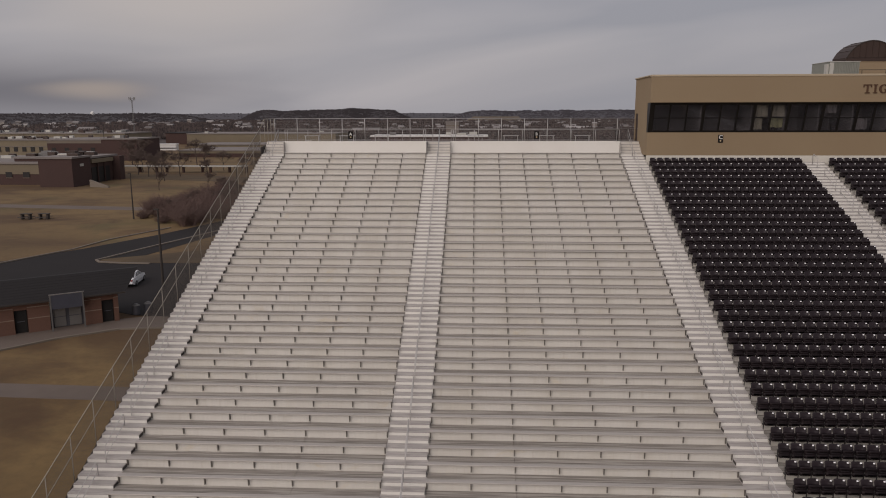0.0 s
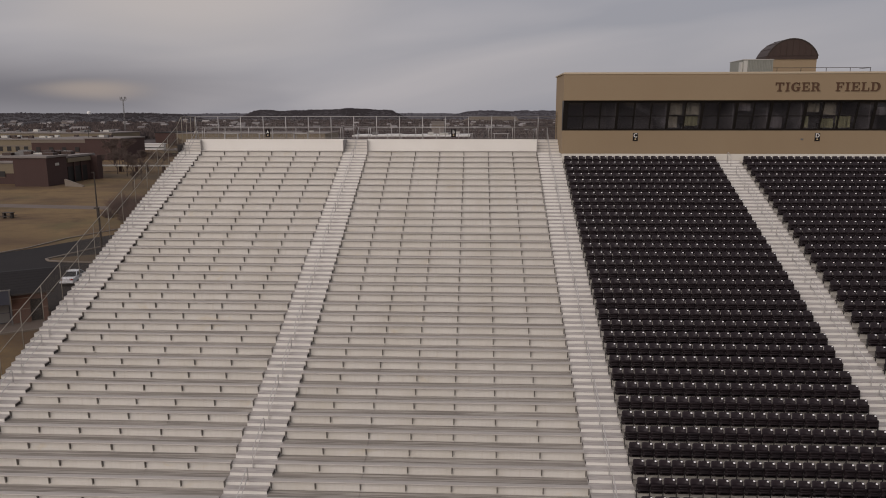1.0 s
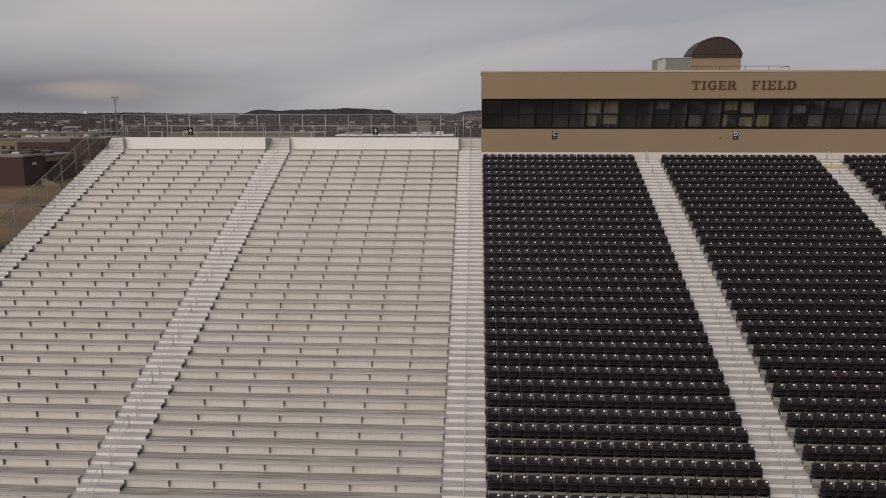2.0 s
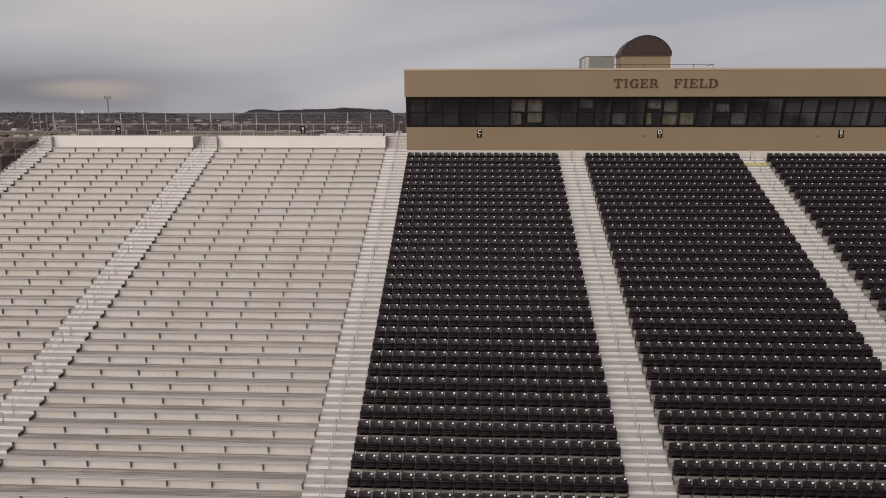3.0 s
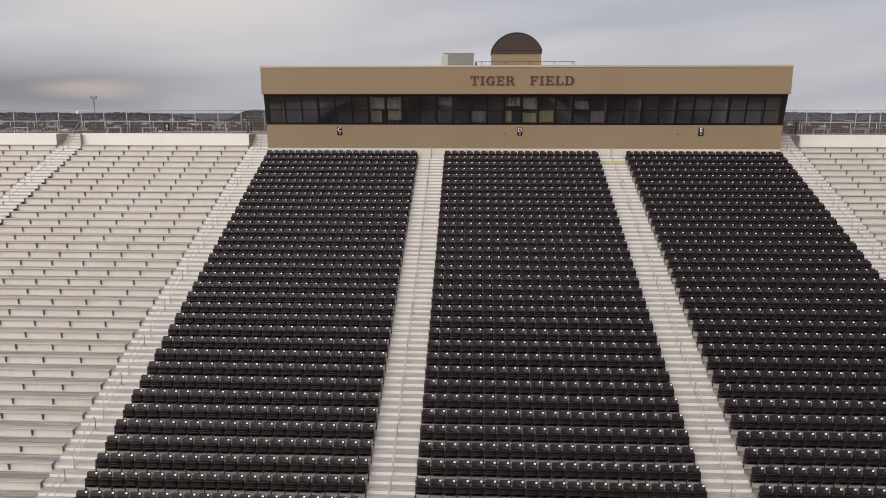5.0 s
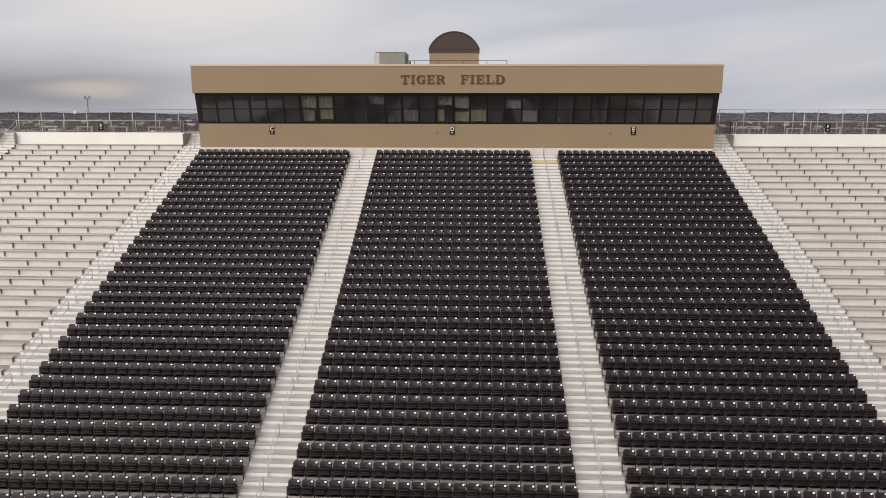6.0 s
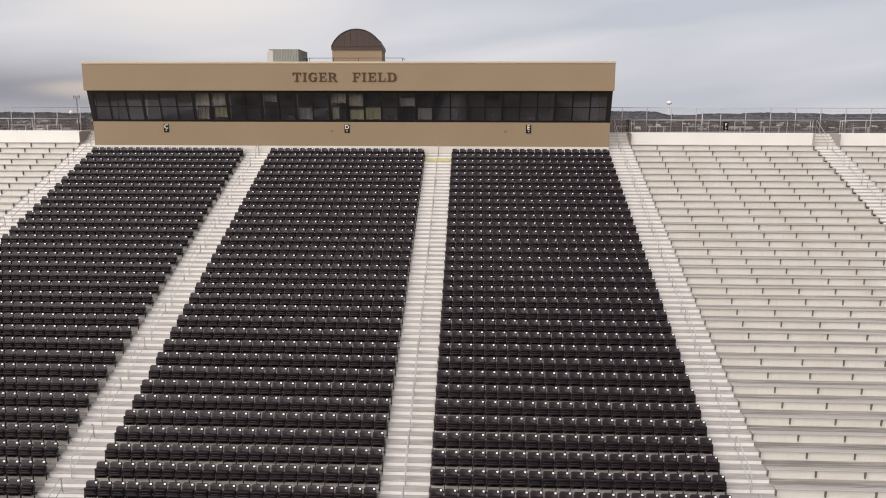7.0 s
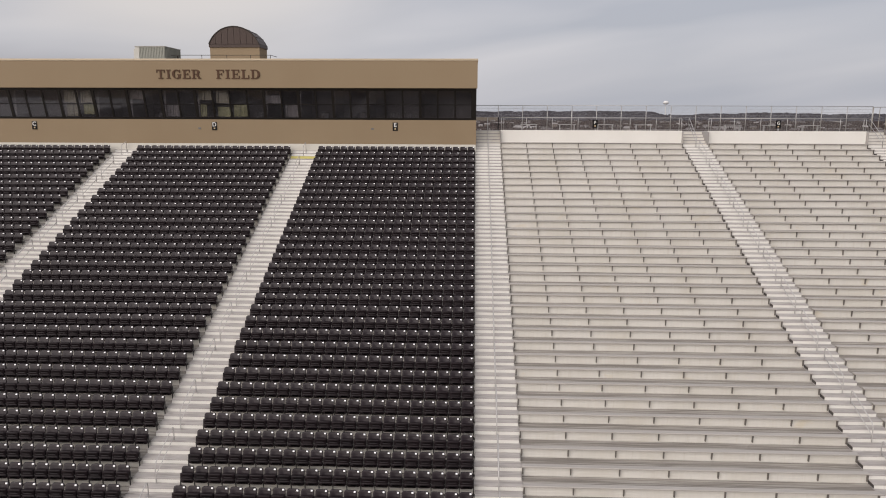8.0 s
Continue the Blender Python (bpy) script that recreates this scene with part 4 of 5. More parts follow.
def blind(k, z0, z1, mat, y=-0.62, lo=0.1, hi=None, slats=7):
    """Hanging strips, each turned a little differently, with a head track."""
    x, rnd = pane_x(k), random.Random(int(k * 10 + z0 * 7))
    x0, x1 = x + lo, x + (hi or PANE - 0.1)
    bl = thing("window_blind", "pale vertical-strip blind hanging inside a press box window", "blind", "window blinds")
    part("head_track", Build().box(x0, x1, y - 0.03, y + 0.03, z1 + 0.002, z1 + 0.04).mesh("head_track", M_ROOMDARK), bl)
    w = (x1 - x0) / slats
    for i in range(slats):
        b = Build().box(-w * 0.5, w * 0.5, -0.004, 0.004, z0 + rnd.uniform(0, 0.05), z1)
        part("blind_slat", b.mesh("blind_slat", mat), bl, pose(x0 + w * (i + 0.5), y + rnd.uniform(-0.01, 0.01), 0, 0, 0, rnd.uniform(-32, 32)))


blind(6, 18.34, 19.22, M_ROOMPALE, -1.02)
blind(7, 18.34, 19.22, M_ROOMPALE, -1.02, 0.08)
blind(6, 17.42, 18.28, M_ROOMPALE, -0.72, 0.08, 0.85, 6)
blind(7, 17.55, 18.28, M_ROOMGREEN, -0.72, 0.1, None, 8)
blind(12, 17.42, 18.24, M_ROOM, -0.72, 0.1, None, 9)
# strips in panes 14 to 16 stand in for rooms lit from behind
blind(14, 18.55, 19.22, M_ROOMPALE, -1.02, 0.1, None, 5)
blind(14, 17.42, 18.28, M_ROOMGREEN, -0.72, 0.08, 0.55, 4)
blind(15, 18.34, 19.22, M_ROOMPALE, -1.02, 0.12, None, 5)
blind(15, 17.42, 18.1, M_ROOMGREEN, -0.72, 0.14, None, 6)
blind(16, 17.42, 18.28, M_ROOMGREEN, -0.70, 0.06, 1.12, 9)
blind(19, 17.42, 18.24, M_ROOM, -0.72, 0.1, None, 6)
blind(10, 18.60, 19.22, M_ROOM, -1.02, 0.1, None, 9)
blind(18, 18.34, 18.9, M_ROOM, -1.02, 0.1, None, 8)
chair_b = Build().box(-0.25, 0.25, -0.04, 0.04, 17.3, 17.75, 0, 0.03).box(-0.25, 0.25, -0.25, 0.2, 17.0, 17.08, 0, 0.02)
chair_b.tube([(0, 0, 16.5), (0, 0, 17.0)], 0.04, 6)
office_me = chair_b.mesh("office_chair", M_ROOMDARK)
for k in (7.3, 7.8, 11.4, 15.5, 16.5, 17.4, 21.3, 23.5, 25.4, 26.2):
    thing("office_chair", "dark office chair at the press counter", "chair", "office chairs", at=Matrix.Translation((pane_x(k), 0.25, 0)), data=office_me)

# raised lettering on the fascia: bars, bowls and bracketed serifs in units of the letter's height
def bowl(cx, cz, ro, ri, a0, a1):
    """A thick arc: outer and inner half axes, from one angle to the other."""
    n = 14
    ring = [radians(a0 + (a1 - a0) * i / n) for i in range(n + 1)]
    return [(cx + ro[0] * math.cos(a), cz + ro[1] * math.sin(a)) for a in ring], [(cx + ri[0] * math.cos(a), cz + ri[1] * math.sin(a)) for a in ring]


FOOT, HEADER = (0.0, 0.46, 0.0, 0.10), (0.0, 0.46, 0.90, 1.0)
STEM = (0.12, 0.315, 0.002, 0.998)
GLYPHS = {
    "T": (0.92, [(0, 0.92, 0.87, 1.0), (0, 0.10, 0.66, 0.868), (0.82, 0.92, 0.66, 0.868), (0.365, 0.555, 0.002, 0.99), (0.20, 0.72, 0, 0.10)], []),
    "I": (0.46, [(0.13, 0.33, 0.002, 0.998), FOOT, HEADER], []),
    "E": (0.84, [STEM, (0, 0.84, 0, 0.11), (0, 0.80, 0.89, 1.0), (0.75, 0.838, 0.10, 0.34), (0.71, 0.798, 0.68, 0.90), (0.33, 0.58, 0.45, 0.55), (0.54, 0.61, 0.36, 0.64)], []),
    "F": (0.80, [STEM, FOOT, (0, 0.80, 0.89, 1.0), (0.71, 0.798, 0.66, 0.90), (0.33, 0.58, 0.45, 0.55), (0.54, 0.61, 0.36, 0.64)], []),
    "L": (0.80, [STEM, HEADER, (0, 0.80, 0, 0.11), (0.71, 0.798, 0.10, 0.40)], []),
    "R": (1.0, [STEM, FOOT, (0, 0.54, 0.90, 1.0), (0.33, 0.54, 0.45, 0.54), (0.72, 1.0, 0, 0.09)], [bowl(0.53, 0.725, (0.33, 0.275), (0.10, 0.18), -90, 90), ([(0.47, 0.47), (0.74, 0.004)], [(0.69, 0.49), (0.96, 0.004)])]),
    "D": (0.96, [STEM, (0, 0.50, 0.90, 1.0), (0, 0.50, 0, 0.10)], [bowl(0.48, 0.5, (0.48, 0.5), (0.23, 0.40), -90, 90)]),
    "G": (0.98, [(0.66, 0.90, 0.04, 0.44), (0.56, 0.99, 0.40, 0.49), (0.80, 0.88, 0.64, 0.99)], [bowl(0.5, 0.5, (0.5, 0.51), (0.25, 0.41), 48, 318)]),
}


def serif_letter(c, h, sx):
    """One raised letter facing -y, its lower left corner at the origin; each bar a hair deeper than the last."""
    b = Build()
    width, bars, bows = GLYPHS[c]
    for k, (x0, x1, z0, z1) in enumerate(bars):
        b.box(x0 * h * sx, x1 * h * sx, -0.045 - 0.002 * k, 0.0, z0 * h, z1 * h)
    for k, (outer, inner) in enumerate(bows):
        d = -0.060 - 0.002 * k
        n = len(outer)
        p = [(x * h * sx, y, z * h) for y in (d, 0.0) for x, z in outer + inner]
        f = []
        for i in range(n - 1):
            o, q, m = i, n + i, 2 * n
            f += [(o, o + 1, q + 1, q), (o + m, q + m, q + 1 + m, o + 1 + m), (o, o + m, o + 1 + m, o + 1), (q, q + 1, q + 1 + m, q + m)]
        f += [(0, n, 3 * n, 2 * n), (n - 1, 3 * n - 1, 4 * n - 1, 2 * n - 1)]
        b.add(p, f)
    return b


sign = thing("name_sign", "raised dark brown serif letters reading TIGER FIELD", "sign")
H = 0.61
for word, x0, x1 in (("TIGER", -3.69, -0.60), ("FIELD", 0.46, 3.50)):
    gap = 0.17
    sx = (x1 - x0) / H / (sum(GLYPHS[c][0] for c in word) + gap * (len(word) - 1))
    x = x0
    for c in word:
        part("letter", serif_letter(c, H, sx).mesh("letter", M_LETTER), sign, Matrix.Translation((x, Y_FASC - 0.002, 19.985)))
        x += (GLYPHS[c][0] + gap) * H * sx

# stair tower with a barrel roof, behind the box
TX0, TX1, TY0, TY1, TZ = -2.08, 1.74, 4.30, 6.35, 22.62
tower = thing("stair_tower", "tan stair tower with a brown standing-seam barrel roof", "tower", kind="structure")
part("tower_wall", Build().box(TX0, TX1, TY0, TY1, 0, TZ).mesh("tower_wall", M_STUCCO), tower)
part("eave_band", Build().box(TX0 - 0.05, TX1 + 0.05, TY0 - 0.08, TY1 + 0.08, TZ + 0.002, TZ + 0.24).mesh("eave_band", M_ROOFBROWN), tower)
cx, half, rise = (TX0 + TX1) / 2, (TX1 - TX0) / 2 + 0.03, 1.29
rad = (half * half + rise * rise) / (2 * rise)
a0 = math.asin(half / rad)
n = 16
arc = [(cx + rad * math.sin(-a0 + 2 * a0 * i / n), TZ + 0.244 + rise - rad + rad * math.cos(-a0 + 2 * a0 * i / n)) for i in range(n + 1)]
b = Build()
p = [(x, y, z) for y in (TY0 - 0.12, TY1 + 0.12) for x, z in arc]
b.add(p, [(i, i + 1, n + 2 + i, n + 1 + i) for i in range(n)] + [tuple(range(n + 1)), tuple(range(2 * n + 1, n, -1)), (0, n, 2 * n + 1, n + 1)])
barrel = part("barrel_roof", b.mesh("barrel_roof", M_ROOFBROWN), tower)
for i in range(0, n + 1, 2):
    x, z = arc[i]
    part("seam", Build().tube([(x, TY0 - 0.14, z + 0.01), (x, TY1 + 0.12, z + 0.01)], 0.025, 4).mesh("seam", M_ROOFBROWN), barrel)
for i in range(1, 8):
    x = TX0 + (TX1 - TX0) * i / 8
    zt = TZ + 0.244 + rise - rad + math.sqrt(max(rad * rad - (x - cx) ** 2, 0))
    part("gable_seam", Build().box(x - 0.018, x + 0.018, TY0 - 0.145, TY0 - 0.121, TZ + 0.26, zt - 0.04).mesh("gable_seam", M_ROOFBROWN), barrel)
b = Build()
for i in range(n):
    (xa, za), (xb, zb) = arc[i], arc[i + 1]
    b.tube([(xa, TY0 - 0.13, za), (xb, TY0 - 0.13, zb)], 0.045, 5)
part("verge", b.mesh("verge", M_POLE), barrel)

# roof plant
ac = thing("rooftop_unit", "grey-green ribbed rooftop air handling unit on the roof", "air conditioner", at=Matrix.Translation((-4.56, 0.7, Z_ROOF - 0.12)))
part("housing", Build().box(-1.05, 1.05, -1.4, 1.4, 0.12, 1.04, 0, 0.02).mesh("housing", M_AC), ac)
part("lid", Build().box(-1.08, 1.08, -1.44, 1.44, 1.042, 1.09, 0, 0.01).mesh("lid", M_ACPALE), ac, None, "pale lid")
part("skid", Build().box(-0.9, 0.9, -1.3, 1.3, 0.0, 0.118).mesh("skid", M_STEEL), ac)
fin = Build().box(-0.032, 0.032, -1.43, -1.402, 0.16, 1.0).mesh("rib", M_AC)
for i in range(16):
    part("rib", fin, ac, Matrix.Translation((-0.70 + i * 0.112, 0, 0)))
part("access_panel", Build().box(-1.04, -0.76, -1.43, -1.402, 0.16, 1.0, 0, 0.01).mesh("access_panel", M_ACPALE), ac, None, "pale access panel")
side_fin = Build().box(1.052, 1.075, -0.05, 0.05, 0.16, 1.0).mesh("side_rib", M_AC)
for i in range(12):
    part("side_rib", side_fin, ac, Matrix.Translation((0, -1.2 + i * 0.218, 0)))
part("end_panel", Build().box(-1.20, -1.055, -1.30, -0.9, 0.2, 0.9, 0, 0.02).mesh("end_panel", M_ACPALE), ac, None, "pale end panel")
rr = thing("roof_rail", "dark pipe guard rail on the press box roof", "railing", at=Matrix.Translation((0, 0.1, Z_ROOF - 0.12)))
part("rail", Build().tube([(-3.4, 0, 0.53), (3.75, 0, 0.53), (3.75, 1.6, 0.53)], 0.02, 6).mesh("rail", M_POLE), rr)
for x in (-2.9, -1.2, 0.6, 2.3, 3.72):
    part("post", Build().tube([(x, 0, 0), (x, 0, 0.53)], 0.02, 6).mesh("post", M_POLE), rr)
vent = Build().tube([(0, 0, 0), (0, 0, 0.55)], 0.06, 8)
thing("roof_vent", "small vent pipe on the press box roof", "vent", at=Matrix.Translation((-3.3, 1.0, Z_ROOF - 0.12)), data=vent.mesh("roof_vent", M_POLE))
# small fittings on the wall below the windows
for x, z in ((-1.2, 16.62), (11.05, 16.62)):
    thing("wall_socket", "small weathered socket plate on the tan wall", "socket", "wall sockets", data=Build().box(x - 0.09, x + 0.09, Y_WALL - 0.03, Y_WALL - 0.001, z - 0.06, z + 0.06, 0, 0.008).mesh("wall_socket", M_STEEL))
# yellow riser on one step near the head of an aisle
thing("step_edging", "faded yellow paint on the riser of an upper aisle step", "edging", data=Build().box(5.46, 7.26, -2.5 * T - 0.004, -2.5 * T + 0.010, row_z(2) + 0.004, row_z(2) + R / 2 - 0.012).mesh("step_edging", M_YELLOW))


# ---- campus beyond the stand's west end ----
def build_restroom():
    """Brick restroom block: two brick ends with doorways and a gated bay between, under one dark gabled roof."""
    h = thing("restroom_block", "small brick restroom block with a dark shingle roof and dark doorways", "building", at=pose(-67.3, 5.1, 0, 0, 0, 34.1))
    for nm, x0, x1, dx in (("west_wing", -6.6, -1.25, -3.46), ("east_wing", 1.5, 4.3, 3.40)):
        b = Build()
        b.box(x0, dx - 0.5, -0.3, 4.6, 0, 2.75).box(dx + 0.5, x1, -0.3, 4.6, 0, 2.75).box(dx - 0.5, dx + 0.5, -0.3, 4.6, 2.1, 2.75)
        b.box(dx - 0.5, dx + 0.5, 1.2, 4.6, 0, 2.1)
        w = part("wall", b.mesh("wall", M_BRICK), h)
        for z in (1.25, 2.25):
            b = Build().box(x0 - 0.01, dx - 0.52, -0.33, -0.302, z, z + 0.08)
            part("pale_band", b.mesh("pale_band", M_TRIM), w)
            b = Build().box(dx + 0.52, x1 + 0.01, -0.33, -0.302, z, z + 0.08)
            part("pale_band", b.mesh("pale_band", M_TRIM), w)
        for k in range(24):
            z = 0.11 * (k + 1)
            part("brick_course", Build().box(x0 - 0.004, dx - 0.505, -0.305, -0.3005, z, z + 0.085).mesh("brick_course", M_BRICK), w)
        d = part("door", Build().box(dx - 0.46, dx + 0.46, 0.0, 0.06, 0, 2.08).mesh("door", M_DARK), h, None, "dark doorway")
        part("push_bar", Build().box(dx - 0.3, dx + 0.3, -0.04, -0.002, 1.0, 1.06).mesh("push_bar", M_GREYDOOR), d)
    gate = part("gate", Build().box(-1.2, 1.45, 0.3, 0.35, 0.0, 2.5).mesh("gate", M_GREYDOOR), h, None, "grey steel gate")
    for x0, x1 in ((-0.95, 0.0), (0.28, 1.25)):
        part("gate_leaf", Build().box(x0, x1, 0.24, 0.298, 0.1, 1.85).mesh("gate_leaf", M_PALEDOOR), gate)
        part("leaf_bar", Build().box(x0, x1, 0.225, 0.239, 0.95, 1.0).mesh("leaf_bar", M_GREYDOOR), gate)
    for x in (-1.15, 1.4):
        part("gate_post", Build().box(x - 0.06, x + 0.06, -0.95, -0.83, 0, 3.22).mesh("gate_post", M_STEEL), h)
    part("gate_head", Build().box(-1.18, 1.43, -0.92, -0.86, 1.95, 3.22, 0, 0.01).mesh("gate_head", M_GATEHEAD), h, None, "blue-grey sheet panel over the gate")
    part("head_trim", Build().box(-1.26, 1.51, -0.95, -0.84, 3.222, 3.30).mesh("head_trim", M_PALEDOOR), h)
    b = Build()
    lo = [(-7.2, -0.8, 2.76), (4.9, -0.8, 2.76), (4.9, 5.4, 2.76), (-7.2, 5.4, 2.76)]
    hi = [(-7.7, 2.1, 4.35), (6.5, 2.1, 4.35), (6.5, 2.5, 4.35), (-7.7, 2.5, 4.35)]
    b.hexa(lo, hi)
    roof = part("roof", b.mesh("roof", M_DARKROOF), h, None, "dark gabled roof")
    for k in range(1, 9):
        t = k / 9
        p = [tuple(u + (v - u) * t for u, v in zip(lo[i], hi[i])) for i in range(4)]
        part("shingle_course", Build().tube([(p[0][0], p[0][1] - 0.01, p[0][2] + 0.01), (p[1][0], p[1][1] - 0.01, p[1][2] + 0.01)], 0.005, 4).mesh("shingle_course", M_DARKROOF), roof)
    part("fascia_board", Build().box(-7.2, 4.9, -0.83, -0.802, 2.66, 2.80).mesh("fascia_board", M_POLE), h)
    return h


build_restroom()


def build_car():
    """White saloon car."""
    car = thing("parked_car", "white saloon car parked on the asphalt", "car", at=pose(-69.4, 22.0, 0.05, 0, 0, 99))
    b = Build()
    # stations along the length: x, half width, waist height, belt height
    low = [(-2.25, 0.72, 0.38, 0.86), (-2.0, 0.88, 0.24, 0.95), (-1.2, 0.90, 0.22, 0.97), (0.2, 0.91, 0.22, 0.95), (1.2, 0.90, 0.22, 0.88), (2.0, 0.86, 0.24, 0.76), (2.3, 0.66, 0.36, 0.62)]
    v, f = [], []
    for x, w, z0, z1 in low:
        v += [(x, -w * 0.94, z0), (x, -w, (z0 + z1) / 2), (x, -w * 0.93, z1), (x, w * 0.93, z1), (x, w, (z0 + z1) / 2), (x, w * 0.94, z0)]
    for i in range(len(low) - 1):
        for k in range(6):
            q = (k + 1) % 6
            f.append((i * 6 + k, i * 6 + q, i * 6 + 6 + q, i * 6 + 6 + k))
    f += [tuple(range(6)), tuple(range(len(v) - 1, len(v) - 7, -1))]
    body = part("body", b.add(v, f).mesh("body", M_CARPAINT, smooth=False), car)
    c = Build().hexa([(-1.62, -0.80, 0.955), (1.05, -0.80, 0.90), (1.05, 0.80, 0.90), (-1.62, 0.80, 0.955)],
                     [(-0.72, -0.60, 1.36), (0.18, -0.60, 1.38), (0.18, 0.60, 1.38), (-0.72, 0.60, 1.36)])
    part("greenhouse", c.mesh("greenhouse", M_CARGLASS), car, None, "dark car windows")
    r = Build().hexa([(-0.78, -0.63, 1.355), (0.25, -0.63, 1.37), (0.25, 0.63, 1.37), (-0.78, 0.63, 1.355)],
                     [(-0.68, -0.52, 1.41), (0.14, -0.52, 1.425), (0.14, 0.52, 1.425), (-0.68, 0.52, 1.41)])
    for s in (-1, 1):
        for (xa, za), (xb, zb) in (((-1.62, 0.95), (-0.74, 1.37)), ((1.05, 0.9), (0.20, 1.38)), ((-0.35, 0.93), (-0.35, 1.38))):
            r.tube([(xa, s * 0.80, za), (xb, s * 0.61, zb)], 0.04, 5)
    part("roof", r.mesh("roof", M_CARPAINT), car)
    for x in (-1.4, 1.4):
        for s in (-1, 1):
            ty = Build().tube([(x, s * 0.72, 0.31), (x, s * 0.92, 0.31)], 0.31, 14)
            w = part("wheel", ty.mesh("wheel", M_TYRE), car, None, "black tyre with alloy rim")
            part("rim", Build().tube([(x, s * 0.90, 0.31), (x, s * 0.93, 0.31)], 0.19, 10).mesh("rim", M_RIM), w)
    for s in (-1, 1):
        part("tail_lamp", Build().box(-2.27, -2.1, s * 0.58 - 0.14, s * 0.58 + 0.14, 0.68, 0.82).mesh("tail_lamp", M_TAIL), body)
    part("rear_bumper", Build().box(-2.32, -2.05, -0.7, 0.7, 0.36, 0.52, 0, 0.03).mesh("rear_bumper", M_CARPAINT), body)
    part("number_plate", Build().box(-2.335, -2.32, -0.15, 0.15, 0.54, 0.62).mesh("number_plate", M_WHITE), body)


build_car()
bin_b = Build().tube([(0, 0, 0), (0, 0, 0.85)], 0.33, 12, r2=0.36).mesh("bin_body", M_GREYDOOR)
for x, y in ((-63.0, 9.4), (-62.2, 10.2)):
    wb = thing("waste_bin", "dark grey round waste bin by the restrooms", "bin", "waste bins", at=Matrix.Translation((x, y, 0.034)))
    part("bin_body", bin_b, wb)
    part("bin_lid", Build().tube([(0, 0, 0.852), (0, 0, 0.95), (0, 0, 1.05)], 0.38, 12, r2=0.12).mesh("bin_lid", M_STEEL), wb)


# poles
def build_pole(x, y, h, r, arm=0.0):
    p = thing("utility_pole", "dark wooden pole on the lawn", "pole", "poles", at=Matrix.Translation((x, y, 0)))
    part("shaft", Build().tube([(0, 0, 0), (0, 0, h)], r, 8, r2=r * 0.6).mesh("shaft", M_POLE), p)
    if arm:
        part("crossarm", Build().box(-arm, arm, -0.06, 0.06, h - 0.6, h - 0.48).mesh("crossarm", M_POLE), p)
    else:
        part("lamp_head", Build().box(-0.45, 0.1, -0.12, 0.12, h, h + 0.14, 0, 0.03).mesh("lamp_head", M_POLE), p)


build_pole(-65.6, 21.3, 8.4, 0.16)
build_pole(-93.1, 72.2, 8.2, 0.15)
build_pole(-82.0, 97.0, 7.6, 0.13)
build_pole(-196.0, 262.0, 13.0, 0.2, 1.2)


# trees without leaves
def tree_builds(seed, height, spread, depth=5, fine=0.022):
    """Trunk with limbs, and a crown of many fine twigs."""
    rnd = random.Random(seed)
    trunk, twigs = Build(), Build()

    def grow(p, d, length, r, level):
        q = p + d * length * 0.5 + Vector((rnd.uniform(-1, 1), rnd.uniform(-1, 1), 0)) * length * 0.05
        e = p + d * length
        target = trunk if level < 2 else twigs
        target.tube([p, q, e] if level < 4 else [p, e], r, 5 if level < 2 else 3, r2=r * 0.62, closed=False)
        if level >= depth:
            return
        for _ in range(rnd.choice((3, 4)) if level < 3 else rnd.choice((3, 4)) if level < depth - 1 else 10):
            s = Vector((rnd.uniform(-1, 1), rnd.uniform(-1, 1), rnd.uniform(-0.1, 0.8))) * spread
            nd = (d + s).normalized()
            start = p + d * length * rnd.uniform(0.55, 1.0)
            grow(start, nd, length * rnd.uniform(0.58, 0.8), max(r * 0.55, fine), level + 1)

    grow(Vector((0, 0, 0)), Vector((0.02, 0.01, 1)), height * 0.30, height * 0.015, 0)
    return trunk, twigs


TREES = []
for seed in (3, 8, 21):
    tr, tw = tree_builds(seed, 12.5, 1.0, 6, 0.009)
    TREES.append((tr.mesh("trunk", M_BARK), tw.mesh("crown", M_TWIG)))
spots = [(-110.6, 122.8, 0.8), (-120, 148, 1.0), (-126, 156, 1.15), (-131, 162, 1.2), (-122, 164, 1.2), (-138, 170, 1.2), (-133, 176, 1.3), (-142, 182, 1.2), (-112, 160, 0.95), (-104, 168, 1.0),
         (-96, 158, 0.9), (-88, 150, 0.9), (-92, 176, 1.0), (-150, 196, 1.2), (-158, 208, 1.3), (-128, 200, 1.1), (-116, 186, 1.1), (-80, 132, 0.9), (-100, 128, 0.7), (-84, 112, 0.7),
         (-147, 178, 1.0), (-108, 196, 1.0), (-136, 214, 1.2), (-102, 214, 1.1), (-166, 232, 1.2)]
rnd = random.Random(77)
for _ in range(16):  # saplings in the roadside thicket
    x = rnd.uniform(-92, -74)
    spots.append((x, max(74 - (x + 89), 66 + 5 * (x + 80)) + 44 * rnd.random(), rnd.uniform(0.36, 0.55)))
for i, (x, y, s) in enumerate(spots):
    s = s * 0.76 if y < 200 and s > 0.6 else s
    m = Matrix.Translation((x, y, 0)) @ Matrix.Rotation(i * 2.1, 4, "Z") @ Matrix.Diagonal((s * 0.9, s * 0.9, s * 0.85, 1))
    t = thing("bare_tree", "leafless winter tree with a fine twiggy crown", "tree", "bare trees", at=m)
    part("trunk", TREES[i % 3][0], t)
    part("crown", TREES[i % 3][1], t)
SHRUBS = []
